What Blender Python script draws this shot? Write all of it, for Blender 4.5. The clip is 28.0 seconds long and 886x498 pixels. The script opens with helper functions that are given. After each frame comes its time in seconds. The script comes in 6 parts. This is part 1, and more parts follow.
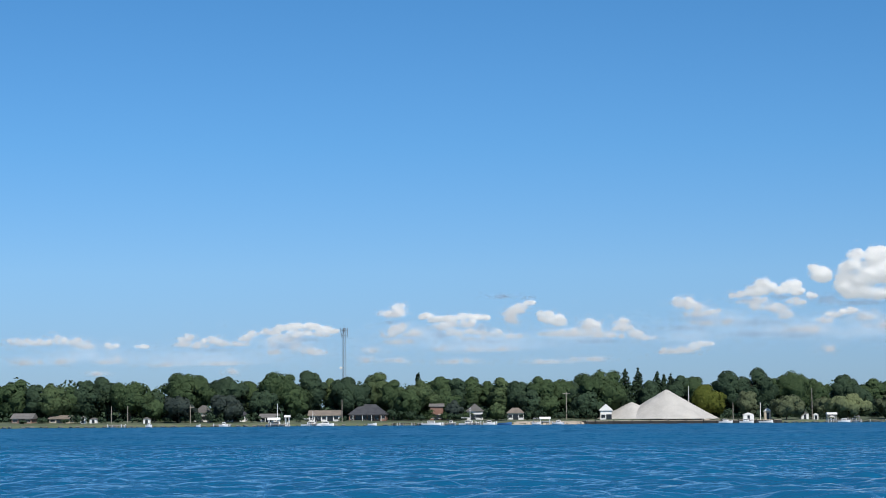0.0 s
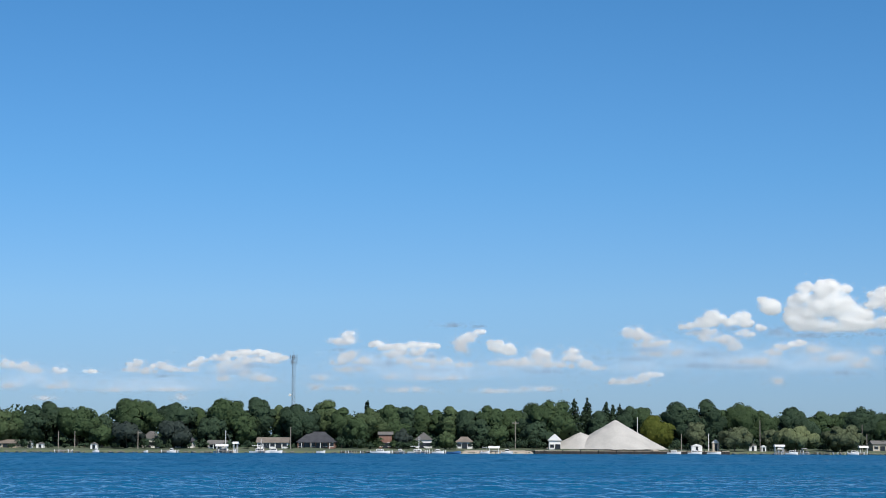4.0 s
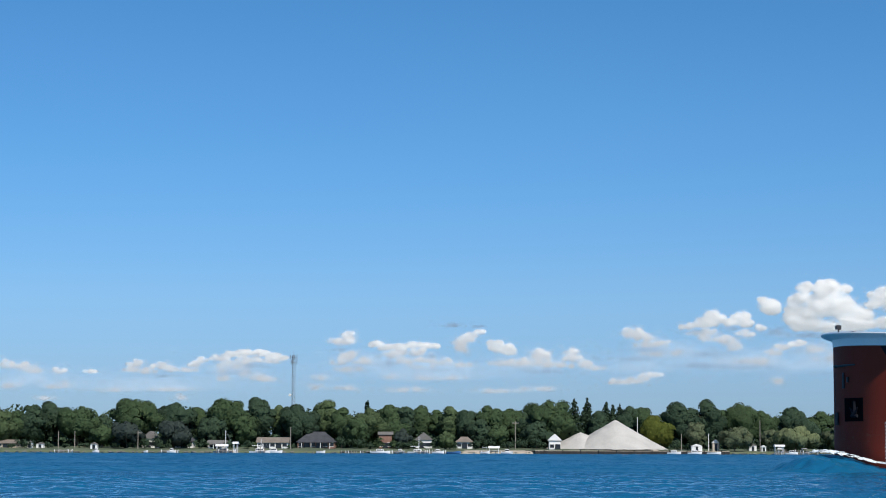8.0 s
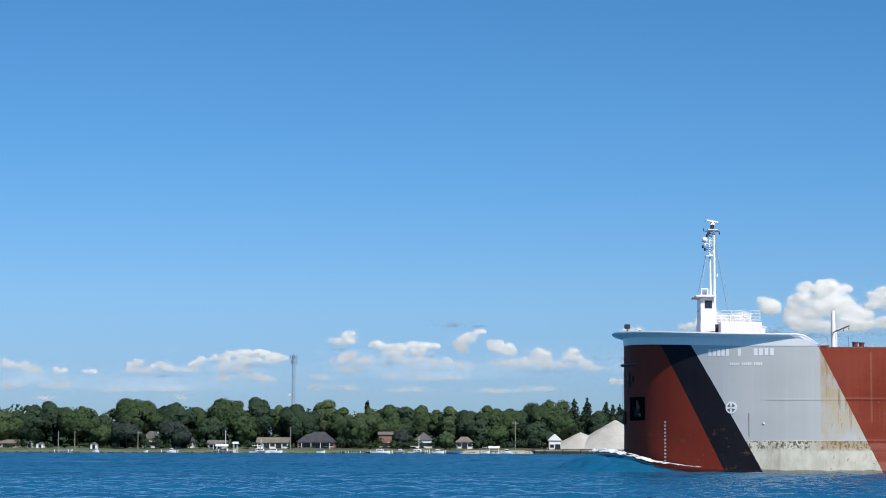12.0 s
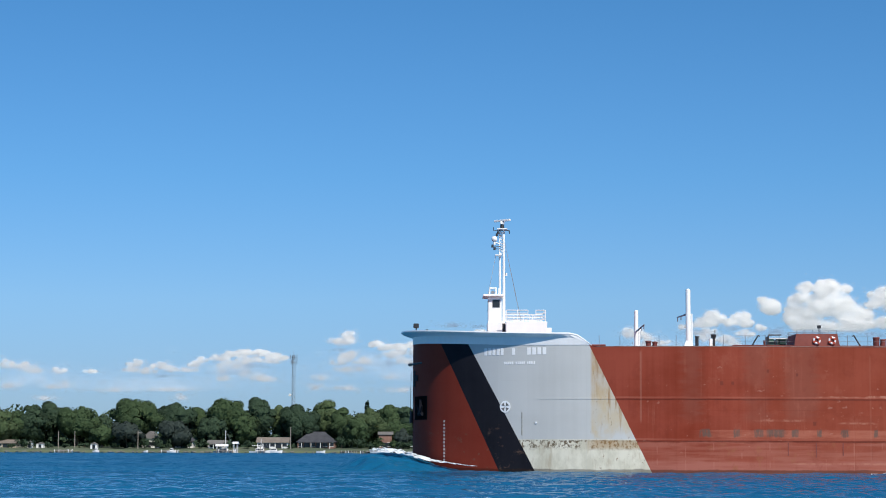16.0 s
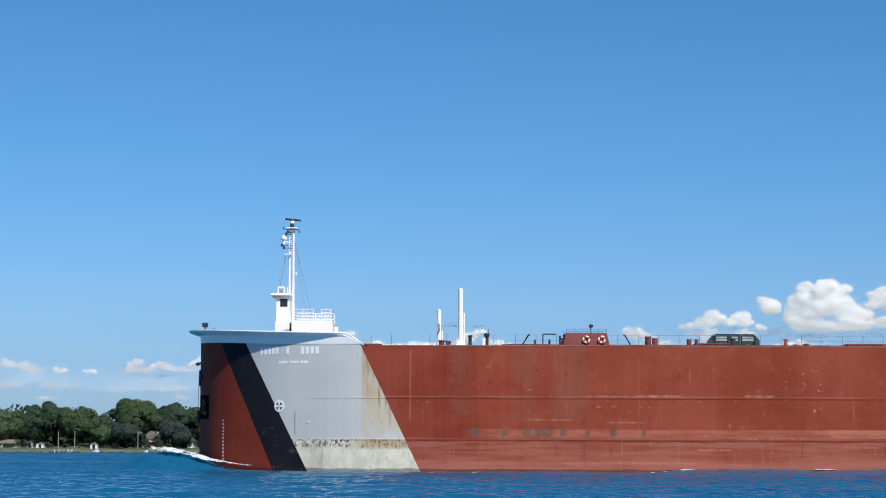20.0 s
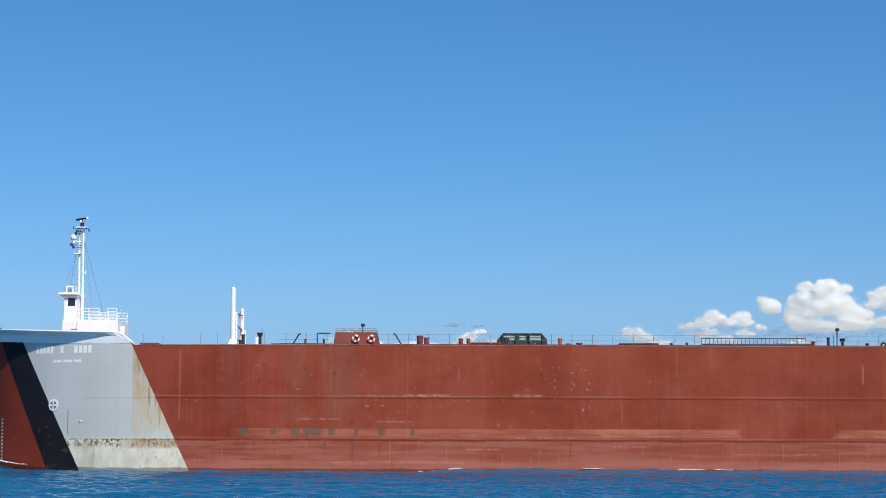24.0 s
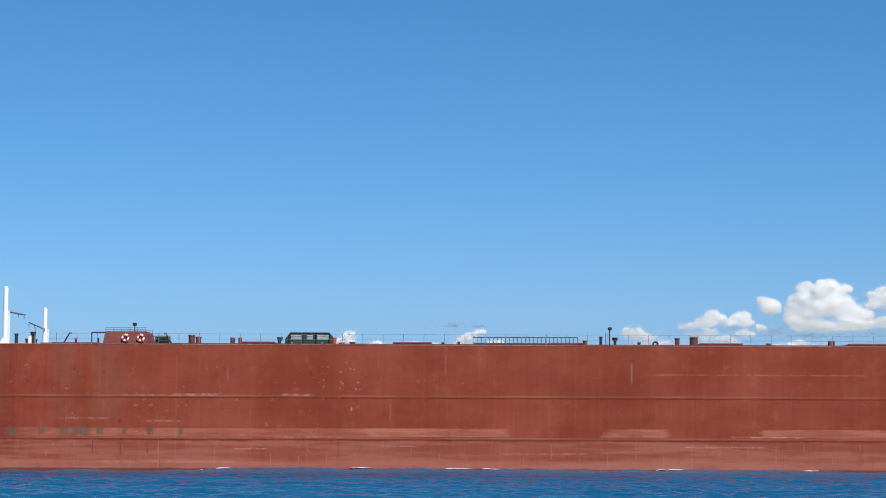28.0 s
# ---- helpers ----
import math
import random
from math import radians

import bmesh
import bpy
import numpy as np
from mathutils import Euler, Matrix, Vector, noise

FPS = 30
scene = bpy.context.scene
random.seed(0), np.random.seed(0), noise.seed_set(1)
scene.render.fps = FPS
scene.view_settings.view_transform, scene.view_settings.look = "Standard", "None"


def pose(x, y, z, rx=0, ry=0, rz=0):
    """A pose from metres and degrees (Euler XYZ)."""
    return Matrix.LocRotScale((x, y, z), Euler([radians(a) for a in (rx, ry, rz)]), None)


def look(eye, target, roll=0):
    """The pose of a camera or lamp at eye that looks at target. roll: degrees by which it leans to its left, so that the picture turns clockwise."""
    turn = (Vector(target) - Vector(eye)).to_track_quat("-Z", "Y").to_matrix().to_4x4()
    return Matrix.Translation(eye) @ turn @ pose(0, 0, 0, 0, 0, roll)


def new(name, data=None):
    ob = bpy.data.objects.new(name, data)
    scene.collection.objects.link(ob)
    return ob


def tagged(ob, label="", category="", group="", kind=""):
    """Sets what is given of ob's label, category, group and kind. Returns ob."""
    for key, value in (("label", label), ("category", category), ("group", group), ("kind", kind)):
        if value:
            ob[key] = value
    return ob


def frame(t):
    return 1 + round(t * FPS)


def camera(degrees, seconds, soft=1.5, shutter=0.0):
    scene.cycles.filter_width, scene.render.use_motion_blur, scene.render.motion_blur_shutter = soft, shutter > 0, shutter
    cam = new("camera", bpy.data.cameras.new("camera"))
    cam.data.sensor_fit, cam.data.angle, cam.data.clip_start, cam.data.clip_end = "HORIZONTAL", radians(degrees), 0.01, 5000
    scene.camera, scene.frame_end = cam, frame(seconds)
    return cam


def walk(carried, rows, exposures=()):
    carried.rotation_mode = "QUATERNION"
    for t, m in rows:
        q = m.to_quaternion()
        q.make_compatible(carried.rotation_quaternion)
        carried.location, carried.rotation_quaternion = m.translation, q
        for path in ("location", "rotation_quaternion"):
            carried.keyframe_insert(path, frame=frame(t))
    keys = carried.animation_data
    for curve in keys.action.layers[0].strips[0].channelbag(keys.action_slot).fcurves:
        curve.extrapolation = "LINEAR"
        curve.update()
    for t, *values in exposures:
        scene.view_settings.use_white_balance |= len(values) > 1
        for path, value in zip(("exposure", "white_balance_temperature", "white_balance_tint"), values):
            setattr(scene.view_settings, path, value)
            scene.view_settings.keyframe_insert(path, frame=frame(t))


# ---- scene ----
cam = camera(24.0, 28.0, soft=1.0)
EYE = 1.79


def view(yaw, pitch, roll):
    return pose(0, 0, EYE, 90 + pitch, roll, yaw)


walk(cam, [
    (0.0, view(1.403, 4.686, 0.373)),
    (0.5, view(0.995, 4.855, 0.056)),
    (1.0, view(0.469, 5.253, -0.147)),
    (1.5, view(0.134, 5.439, -0.217)),
    (2.0, view(0.039, 5.460, -0.216)),
    (2.5, view(0.012, 5.461, -0.220)),
    (3.0, view(0.0, 5.461, -0.220)),
    (28.0, view(0.0, 5.461, -0.220)),
])

# ---- sky and sun ----
SUN_AZ, SUN_EL = 152.0, 46.0
world = bpy.data.worlds.new("world")
scene.world = world
world.use_nodes = True
wn, wl = world.node_tree.nodes, world.node_tree.links
wn.clear()
sky = wn.new("ShaderNodeTexSky")
sky.sky_type = "NISHITA"
sky.sun_disc = False
sky.sun_elevation, sky.sun_rotation = radians(SUN_EL), radians(SUN_AZ)
sky.altitude, sky.air_density, sky.dust_density, sky.ozone_density = 180.0, 1.0, 0.4, 3.0
w_bg = wn.new("ShaderNodeBackground")
w_bg.inputs["Strength"].default_value = 0.126
w_out = wn.new("ShaderNodeOutputWorld")
# clear dry air: the low sky keeps its blue
w_co = wn.new("ShaderNodeTexCoord")
w_xyz = wn.new("ShaderNodeSeparateXYZ")
wl.new(w_co.outputs["Generated"], w_xyz.inputs[0])
w_ramp = wn.new("ShaderNodeValToRGB")
wl.new(w_xyz.outputs[2], w_ramp.inputs[0])
for _pos, _col in ((0.0, (0.35, 0.52, 0.88)), (0.035, (0.358, 0.528, 0.858)), (0.07, (0.385, 0.585, 0.872)), (0.13, (0.31, 0.59, 0.865)), (0.215, (0.265, 0.57, 0.82)), (0.5, (0.36, 0.6, 0.8))):
    _e = w_ramp.color_ramp.elements[0] if _pos == 0.0 else w_ramp.color_ramp.elements.new(_pos)
    _e.position, _e.color = _pos, (*_col, 1)
w_ramp.color_ramp.elements[-1].color = (0.5, 0.62, 0.72, 1)
w_mul = wn.new("ShaderNodeMix")
w_mul.data_type, w_mul.blend_type = "RGBA", "MULTIPLY"
w_mul.inputs[0].default_value = 1.0
wl.new(sky.outputs[0], w_mul.inputs[6])
wl.new(w_ramp.outputs[0], w_mul.inputs[7])
wl.new(w_mul.outputs[2], w_bg.inputs["Color"])
wl.new(w_bg.outputs[0], w_out.inputs["Surface"])

sun = new("sun", bpy.data.lights.new("sun", "SUN"))
sun.data.energy, sun.data.angle, sun.data.color = 4.65, radians(0.53), (1.0, 0.95, 0.87)
_az, _el = radians(SUN_AZ), radians(SUN_EL)
TO_SUN = Vector((math.sin(_az) * math.cos(_el), math.cos(_az) * math.cos(_el), math.sin(_el)))
sun.matrix_world = look(TO_SUN * 400, (0, 0, 0))
scene.view_settings.exposure = 0.0
scene.cycles.transparent_max_bounces = 80


# ---- materials ----
def material(name):
    m = bpy.data.materials.new(name)
    m.use_nodes = True
    nt = m.node_tree
    nt.nodes.clear()
    out = nt.nodes.new("ShaderNodeOutputMaterial")
    bsdf = nt.nodes.new("ShaderNodeBsdfPrincipled")
    nt.links.new(bsdf.outputs[0], out.inputs["Surface"])
    return m, nt, bsdf


def node(nt, kind, **values):
    n = nt.nodes.new(kind)
    for key, value in values.items():
        setattr(n, key, value)
    return n


def put(nt, value, socket):
    if hasattr(value, "is_output"):
        nt.links.new(value, socket)
    elif isinstance(value, (tuple, list)) and len(value) == 3 and socket.type == "RGBA":
        socket.default_value = (*value, 1)
    else:
        socket.default_value = value


def calc(nt, op, a, b=0.0, c=0.0, clamp=False):
    n = node(nt, "ShaderNodeMath", operation=op, use_clamp=clamp)
    for i, v in enumerate((a, b, c)):
        put(nt, v, n.inputs[i])
    return n.outputs[0]


def blend(nt, fac, a, b, mode="MIX"):
    n = node(nt, "ShaderNodeMix", data_type="RGBA", blend_type=mode)
    put(nt, fac, n.inputs[0])
    put(nt, a, n.inputs[6])
    put(nt, b, n.inputs[7])
    return n.outputs[2]


def step(nt, value, low, high):
    n = node(nt, "ShaderNodeMapRange", interpolation_type="SMOOTHSTEP")
    put(nt, value, n.inputs[0])
    n.inputs[1].default_value, n.inputs[2].default_value = low, high
    return n.outputs[0]


def coords(nt, scale=(1, 1, 1)):
    tc = node(nt, "ShaderNodeTexCoord")
    mp = node(nt, "ShaderNodeMapping")
    mp.inputs["Scale"].default_value = scale
    nt.links.new(tc.outputs["Object"], mp.inputs[0])
    return mp.outputs[0]


def grain(nt, vec, scale, detail=4.0, rough=0.55):
    n = node(nt, "ShaderNodeTexNoise")
    nt.links.new(vec, n.inputs["Vector"])
    n.inputs["Scale"].default_value, n.inputs["Detail"].default_value, n.inputs["Roughness"].default_value = scale, detail, rough
    return n.outputs[0]


def relief(nt, bsdf, height, strength, distance):
    b = node(nt, "ShaderNodeBump")
    b.inputs["Strength"].default_value, b.inputs["Distance"].default_value = strength, distance
    nt.links.new(height, b.inputs["Height"])
    nt.links.new(b.outputs[0], bsdf.inputs["Normal"])


def surface(name, c1, c2, big=0.3, fine=3.0, rough=0.7, bump=0.2, depth=0.02, metal=0.0, stretch=(1, 1, 1), per_object=0.0):
    """Two scales of variation between two colours, with relief."""
    m, nt, bsdf = material(name)
    vec = coords(nt, stretch)
    a, b = grain(nt, vec, big), grain(nt, vec, fine, 6.0)
    f = calc(nt, "ADD", calc(nt, "MULTIPLY", a, 0.6), calc(nt, "MULTIPLY", b, 0.4))
    col = blend(nt, step(nt, f, 0.32, 0.68), c1, c2)
    if per_object:
        info = node(nt, "ShaderNodeObjectInfo")
        k = calc(nt, "MULTIPLY_ADD", info.outputs["Random"], per_object, 1 - per_object / 2)
        col = blend(nt, 1.0, col, node_grey(nt, k), "MULTIPLY")
    put(nt, col, bsdf.inputs["Base Color"])
    put(nt, calc(nt, "MULTIPLY_ADD", b, 0.2, rough - 0.1), bsdf.inputs["Roughness"])
    bsdf.inputs["Metallic"].default_value = metal
    if bump:
        relief(nt, bsdf, b, bump, depth)
    return m


def node_grey(nt, k):
    n = node(nt, "ShaderNodeCombineColor")
    for i in range(3):
        put(nt, k, n.inputs[i])
    return n.outputs[0]


def leaf_material(name, c1, c2):
    m, nt, bsdf = material(name)
    geo = node(nt, "ShaderNodeNewGeometry")
    f = calc(nt, "ADD", calc(nt, "MULTIPLY", geo.outputs["Random Per Island"], 0.3), calc(nt, "MULTIPLY", grain(nt, coords(nt), 0.35), 0.75))
    put(nt, blend(nt, step(nt, f, 0.2, 0.85), c1, c2), bsdf.inputs["Base Color"])
    bsdf.inputs["Roughness"].default_value = 0.9
    bsdf.inputs["Specular IOR Level"].default_value = 0.06
    return m


LEAF = {
    "dark": leaf_material("leaf_dark", (0.03, 0.052, 0.034), (0.048, 0.076, 0.043)),
    "mid": leaf_material("leaf_mid", (0.036, 0.062, 0.030), (0.062, 0.094, 0.043)),
    "light": leaf_material("leaf_light", (0.050, 0.08, 0.039), (0.088, 0.12, 0.055)),
    "willow": leaf_material("leaf_willow", (0.1, 0.125, 0.06), (0.19, 0.22, 0.112)),
    "olive": leaf_material("leaf_olive", (0.064, 0.081, 0.045), (0.122, 0.146, 0.082)),
    "yellow": leaf_material("leaf_yellow", (0.058, 0.076, 0.016), (0.115, 0.130, 0.028)),
    # the shade on these crowns is put into their dark leaf colour
    "shaded": leaf_material("leaf_shaded", (0.03, 0.042, 0.04), (0.048, 0.064, 0.052)),
    "conifer": leaf_material("leaf_conifer", (0.022, 0.041, 0.027), (0.044, 0.07, 0.04)),
}
BARK = surface("bark", (0.08, 0.06, 0.045), (0.16, 0.13, 0.1), 0.8, 6.0, 0.9, 0.5, 0.05)
GRASS = surface("grass", (0.06, 0.085, 0.045), (0.12, 0.14, 0.08), 0.06, 1.5, 0.9, 0.4, 0.08)
SAND = surface("sand_beach", (0.34, 0.29, 0.22), (0.46, 0.4, 0.32), 0.1, 2.0, 0.9, 0.3, 0.05)
GRAVEL = surface("gravel", (0.39, 0.375, 0.345), (0.52, 0.5, 0.46), 0.16, 2.2, 0.95, 0.7, 0.12, stretch=(1, 1, 0.5))
STONE = surface("seawall_stone", (0.11, 0.11, 0.09), (0.22, 0.21, 0.18), 0.5, 3.0, 0.9, 0.7, 0.1)
WHITE = surface("white_paint", (0.72, 0.72, 0.7), (0.82, 0.82, 0.8), 0.4, 5.0, 0.45, 0.1, 0.01)
SIDING = surface("white_siding", (0.7, 0.69, 0.67), (0.82, 0.81, 0.79), 0.3, 4.0, 0.6, 0.2, 0.02, stretch=(0.3, 0.3, 6))
BEIGE = surface("beige_siding", (0.42, 0.36, 0.28), (0.54, 0.47, 0.37), 0.3, 4.0, 0.7, 0.2, 0.02, stretch=(0.3, 0.3, 6))
BRICK = surface("house_brick", (0.2, 0.105, 0.08), (0.3, 0.175, 0.135), 0.5, 6.0, 0.85, 0.4, 0.02)
SHINGLE = surface("dark_shingle", (0.035, 0.037, 0.045), (0.075, 0.077, 0.085), 0.5, 4.0, 0.9, 0.4, 0.03)
TANROOF = surface("tan_shingle", (0.15, 0.125, 0.105), (0.25, 0.21, 0.17), 0.5, 4.0, 0.9, 0.4, 0.03)
GREYROOF = surface("grey_shingle", (0.12, 0.115, 0.11), (0.2, 0.19, 0.18), 0.5, 4.0, 0.9, 0.4, 0.03)
WINDOW = surface("window_glass", (0.015, 0.018, 0.022), (0.03, 0.035, 0.04), 1.0, 3.0, 0.15, 0.0)
TIMBER = surface("weathered_timber", (0.2, 0.18, 0.155), (0.34, 0.31, 0.27), 0.6, 5.0, 0.85, 0.4, 0.02)
DARKTIMBER = surface("tarred_timber", (0.012, 0.012, 0.012), (0.035, 0.033, 0.03), 0.6, 5.0, 0.85, 0.4, 0.02)
STEEL = surface("galvanised_steel", (0.24, 0.26, 0.29), (0.38, 0.4, 0.43), 0.5, 4.0, 0.5, 0.1, 0.01, metal=0.5)
TOWER_STEEL = surface("weathered_tower_steel", (0.13, 0.15, 0.18), (0.22, 0.24, 0.27), 0.5, 4.0, 0.6, 0.1, 0.01, metal=0.2)
DARK_STEEL = surface("dark_steel", (0.05, 0.055, 0.07), (0.1, 0.11, 0.13), 0.5, 4.0, 0.6, 0.1, 0.01)
BLACK = surface("black_fitting", (0.012, 0.013, 0.015), (0.035, 0.036, 0.04), 0.6, 5.0, 0.5, 0.15, 0.01)
MATT_BLACK = surface("matt_black", (0.003, 0.003, 0.0035), (0.006, 0.006, 0.007), 0.6, 5.0, 0.95, 0.1, 0.01)
MATT_BLACK.node_tree.nodes["Principled BSDF"].inputs["Specular IOR Level"].default_value = 0.02
BLUE = surface("blue_cover", (0.03, 0.1, 0.26), (0.05, 0.16, 0.36), 0.6, 4.0, 0.6, 0.1, 0.01)


# ---- building helpers ----
def link_mesh(name, bm, mat, smooth=False):
    me = bpy.data.meshes.new(name)
    bm.to_mesh(me)
    bm.free()
    for m in (mat if isinstance(mat, (list, tuple)) else [mat]):
        me.materials.append(m)
    if smooth:
        me.polygons.foreach_set("use_smooth", [True] * len(me.polygons))
    return me


def part(name, bm, mat, parent, label="", smooth=False):
    ob = new(name, link_mesh(name, bm, mat, smooth))
    ob.parent = parent
    return tagged(ob, label=label) if label else ob


def group_of(name, m, label, category, group=""):
    ob = new(name)
    ob.empty_display_size = 0.3
    ob.matrix_basis = m
    return tagged(ob, label, category, group)


def raw(name, verts, faces, mat, smooth=False):
    me = bpy.data.meshes.new(name)
    me.from_pydata([tuple(v) for v in verts], [], [tuple(f) for f in faces])
    me.materials.append(mat)
    if smooth:
        me.polygons.foreach_set("use_smooth", [True] * len(me.polygons))
    me.update()
    return me


def add_box(bm, x0, x1, y0, y1, z0, z1, bevel=0.0):
    g = bmesh.ops.create_cube(bm, size=1.0, matrix=Matrix.LocRotScale(((x0 + x1) / 2, (y0 + y1) / 2, (z0 + z1) / 2), None, (x1 - x0, y1 - y0, z1 - z0)))
    if bevel:
        edges = list({e for v in g["verts"] for e in v.link_edges})
        bmesh.ops.bevel(bm, geom=edges, offset=bevel, segments=1, affect="EDGES", profile=0.5)
    return bm


def box(x0, x1, y0, y1, z0, z1, bevel=0.0):
    return add_box(bmesh.new(), x0, x1, y0, y1, z0, z1, bevel)


def add_rod(bm, a, b, r, r2=None, seg=8):
    a, b = Vector(a), Vector(b)
    d = b - a
    m = Matrix.Translation((a + b) / 2) @ d.to_track_quat("Z", "Y").to_matrix().to_4x4()
    bmesh.ops.create_cone(bm, cap_ends=True, segments=seg, radius1=r, radius2=r if r2 is None else r2, depth=d.length, matrix=m)
    return bm


def rod(a, b, r, r2=None, seg=8):
    return add_rod(bmesh.new(), a, b, r, r2, seg)


def ring(bm, m, radius, tube, seg=20, sides=8):
    rows = []
    for i in range(seg):
        a = 2 * math.pi * i / seg
        rows.append([bm.verts.new(m @ Vector(((radius + tube * math.cos(b)) * math.cos(a), (radius + tube * math.cos(b)) * math.sin(a), tube * math.sin(b))))
                     for b in (2 * math.pi * j / sides for j in range(sides))])
    for i in range(seg):
        for j in range(sides):
            bm.faces.new((rows[i][j], rows[(i + 1) % seg][j], rows[(i + 1) % seg][(j + 1) % sides], rows[i][(j + 1) % sides]))
    return bm


def grid_faces(nu, nv):
    i, j = np.meshgrid(np.arange(nu - 1), np.arange(nv - 1), indexing="ij")
    a = (i * nv + j).ravel()
    return np.stack([a, a + nv, a + nv + 1, a + 1], 1)


def shore_y(x):
    """The far waterline."""
    return 720.0 + 0.4 * x


def bank_z(back):
    """Height of the far bank over the water, by the distance behind its edge."""
    return 0.75 + 0.035 * min(max(back, 0.0), 32.0) + 0.004 * max(back - 32.0, 0.0)


# ---- water ----
def water_material():
    m, nt, bsdf = material("river_water")
    vec = coords(nt, (0.5, 1.0, 1.0))
    tone = grain(nt, vec, 0.035, 3.0)
    put(nt, blend(nt, step(nt, tone, 0.35, 0.65), (0.003, 0.078, 0.172), (0.006, 0.104, 0.215)), bsdf.inputs["Base Color"])
    geo = node(nt, "ShaderNodeNewGeometry")
    sep = node(nt, "ShaderNodeSeparateXYZ")
    nt.links.new(geo.outputs["Position"], sep.inputs[0])
    far = step(nt, sep.outputs[1], 130.0, 420.0)
    put(nt, calc(nt, "MULTIPLY_ADD", step(nt, sep.outputs[1], 110.0, 180.0), 0.2, 0.08), bsdf.inputs["Roughness"])
    bsdf.inputs["Specular IOR Level"].default_value = 0.5
    bsdf.inputs["IOR"].default_value = 1.333
    h = calc(nt, "ADD", calc(nt, "MULTIPLY", grain(nt, vec, 2.4, 4.0, 0.6), 0.5), calc(nt, "MULTIPLY", grain(nt, vec, 0.5, 3.0), 1.4))
    relief(nt, bsdf, calc(nt, "MULTIPLY", h, calc(nt, "MULTIPLY_ADD", far, 0.6, 0.4)), 1.0, 0.4)
    return m


WATER = water_material()
WAVES = []
_rng = np.random.default_rng(5)
for _i in range(66):
    _len = float(np.exp(_rng.uniform(math.log(0.45), math.log(3.2))))
    _dir = _rng.normal(-1.45, 0.8)
    WAVES.append((2 * math.pi / _len * math.cos(_dir), 2 * math.pi / _len * math.sin(_dir), _rng.uniform(0, 6.28), 0.0068 * _len))
for _i in range(9):
    _len = float(_rng.uniform(3.6, 7.5))
    _dir = _rng.normal(-1.45, 0.55)
    WAVES.append((2 * math.pi / _len * math.cos(_dir), 2 * math.pi / _len * math.sin(_dir), _rng.uniform(0, 6.28), 0.0075 * _len))


def wave_height(x, y):
    z = np.zeros_like(x)
    for kx, ky, ph, amp in WAVES:
        z += amp * np.sin(kx * x + ky * y + ph)
    return z * (1 - 1.0 * z)


def patch(x0, x1, nx, y0, y1, ny):
    xs, ys = np.meshgrid(np.linspace(x0, x1, nx), np.linspace(y0, y1, ny), indexing="ij")
    edge = np.minimum(np.minimum(xs - x0, x1 - xs), np.minimum(ys - y0, y1 - ys))
    calm = 1 - 0.1 * np.exp(-((ys - 182) / 26.0) ** 4)
    zs = wave_height(xs, ys) * np.clip(edge / 1.2, 0, 1) * calm * (1 if y1 < 500 else 1.5)
    return np.stack([xs.ravel(), ys.ravel(), zs.ravel()], 1), grid_faces(nx, ny)


def build_water():
    verts, faces, base = [], [], 0
    for spec in ((-32, 48, 740, 50, 142, 720), (-66, 82, 560, 142, 270, 520), (-330, 330, 380, 270, 950, 360)):
        v, f = patch(*spec)
        verts.append(v)
        faces.append(f + base)
        base += len(v)
    flat = np.array([(-4800, -4800, 0), (4800, -4800, 0), (4800, 50, 0), (-4800, 50, 0), (-32, 50, 0), (48, 50, 0),
                     (-4800, 142, 0), (-32, 142, 0), (48, 142, 0), (4800, 142, 0), (-66, 142, 0), (82, 142, 0),
                     (-4800, 270, 0), (-66, 270, 0), (82, 270, 0), (4800, 270, 0), (-330, 270, 0), (330, 270, 0),
                     (-4800, 950, 0), (-330, 950, 0), (330, 950, 0), (4800, 950, 0), (-4800, 4800, 0), (4800, 4800, 0)], float)
    quads = np.array([(0, 1, 2, 3), (3, 4, 7, 6), (5, 2, 9, 8), (6, 10, 13, 12), (11, 9, 15, 14), (12, 16, 19, 18), (17, 15, 21, 20), (18, 21, 23, 22)]) + base
    verts.append(flat)
    v = np.concatenate(verts)
    me = raw("water", v.tolist(), np.concatenate(faces).tolist() + quads.tolist(), WATER, True)
    return tagged(new("water", me), "rippled deep blue river water reaching to the far bank", "water", kind="structure")


water = build_water()


# ---- the far bank ----
def build_bank():
    xs = np.linspace(-700, 700, 281)
    back = np.array([0.0, 0.4, 2, 5, 9, 14, 20, 32, 60, 140, 400, 3900])
    rng = np.random.default_rng(3)
    rows = []
    for x in xs:
        for k, b in enumerate(back):
            z = -1.0 if k == 0 else bank_z(b) + rng.normal(0, 0.08) * (k < 8)
            rows.append((x * (1 + b / 900), shore_y(x) + b + (rng.normal(0, 0.5) if k < 3 else 0), z))
    ob = new("ground", raw("ground", rows, grid_faces(len(xs), len(back)).tolist(), GRASS, True))
    return tagged(ob, "grassy river bank with mown lawns behind the waterline", "ground", kind="structure")


build_bank()


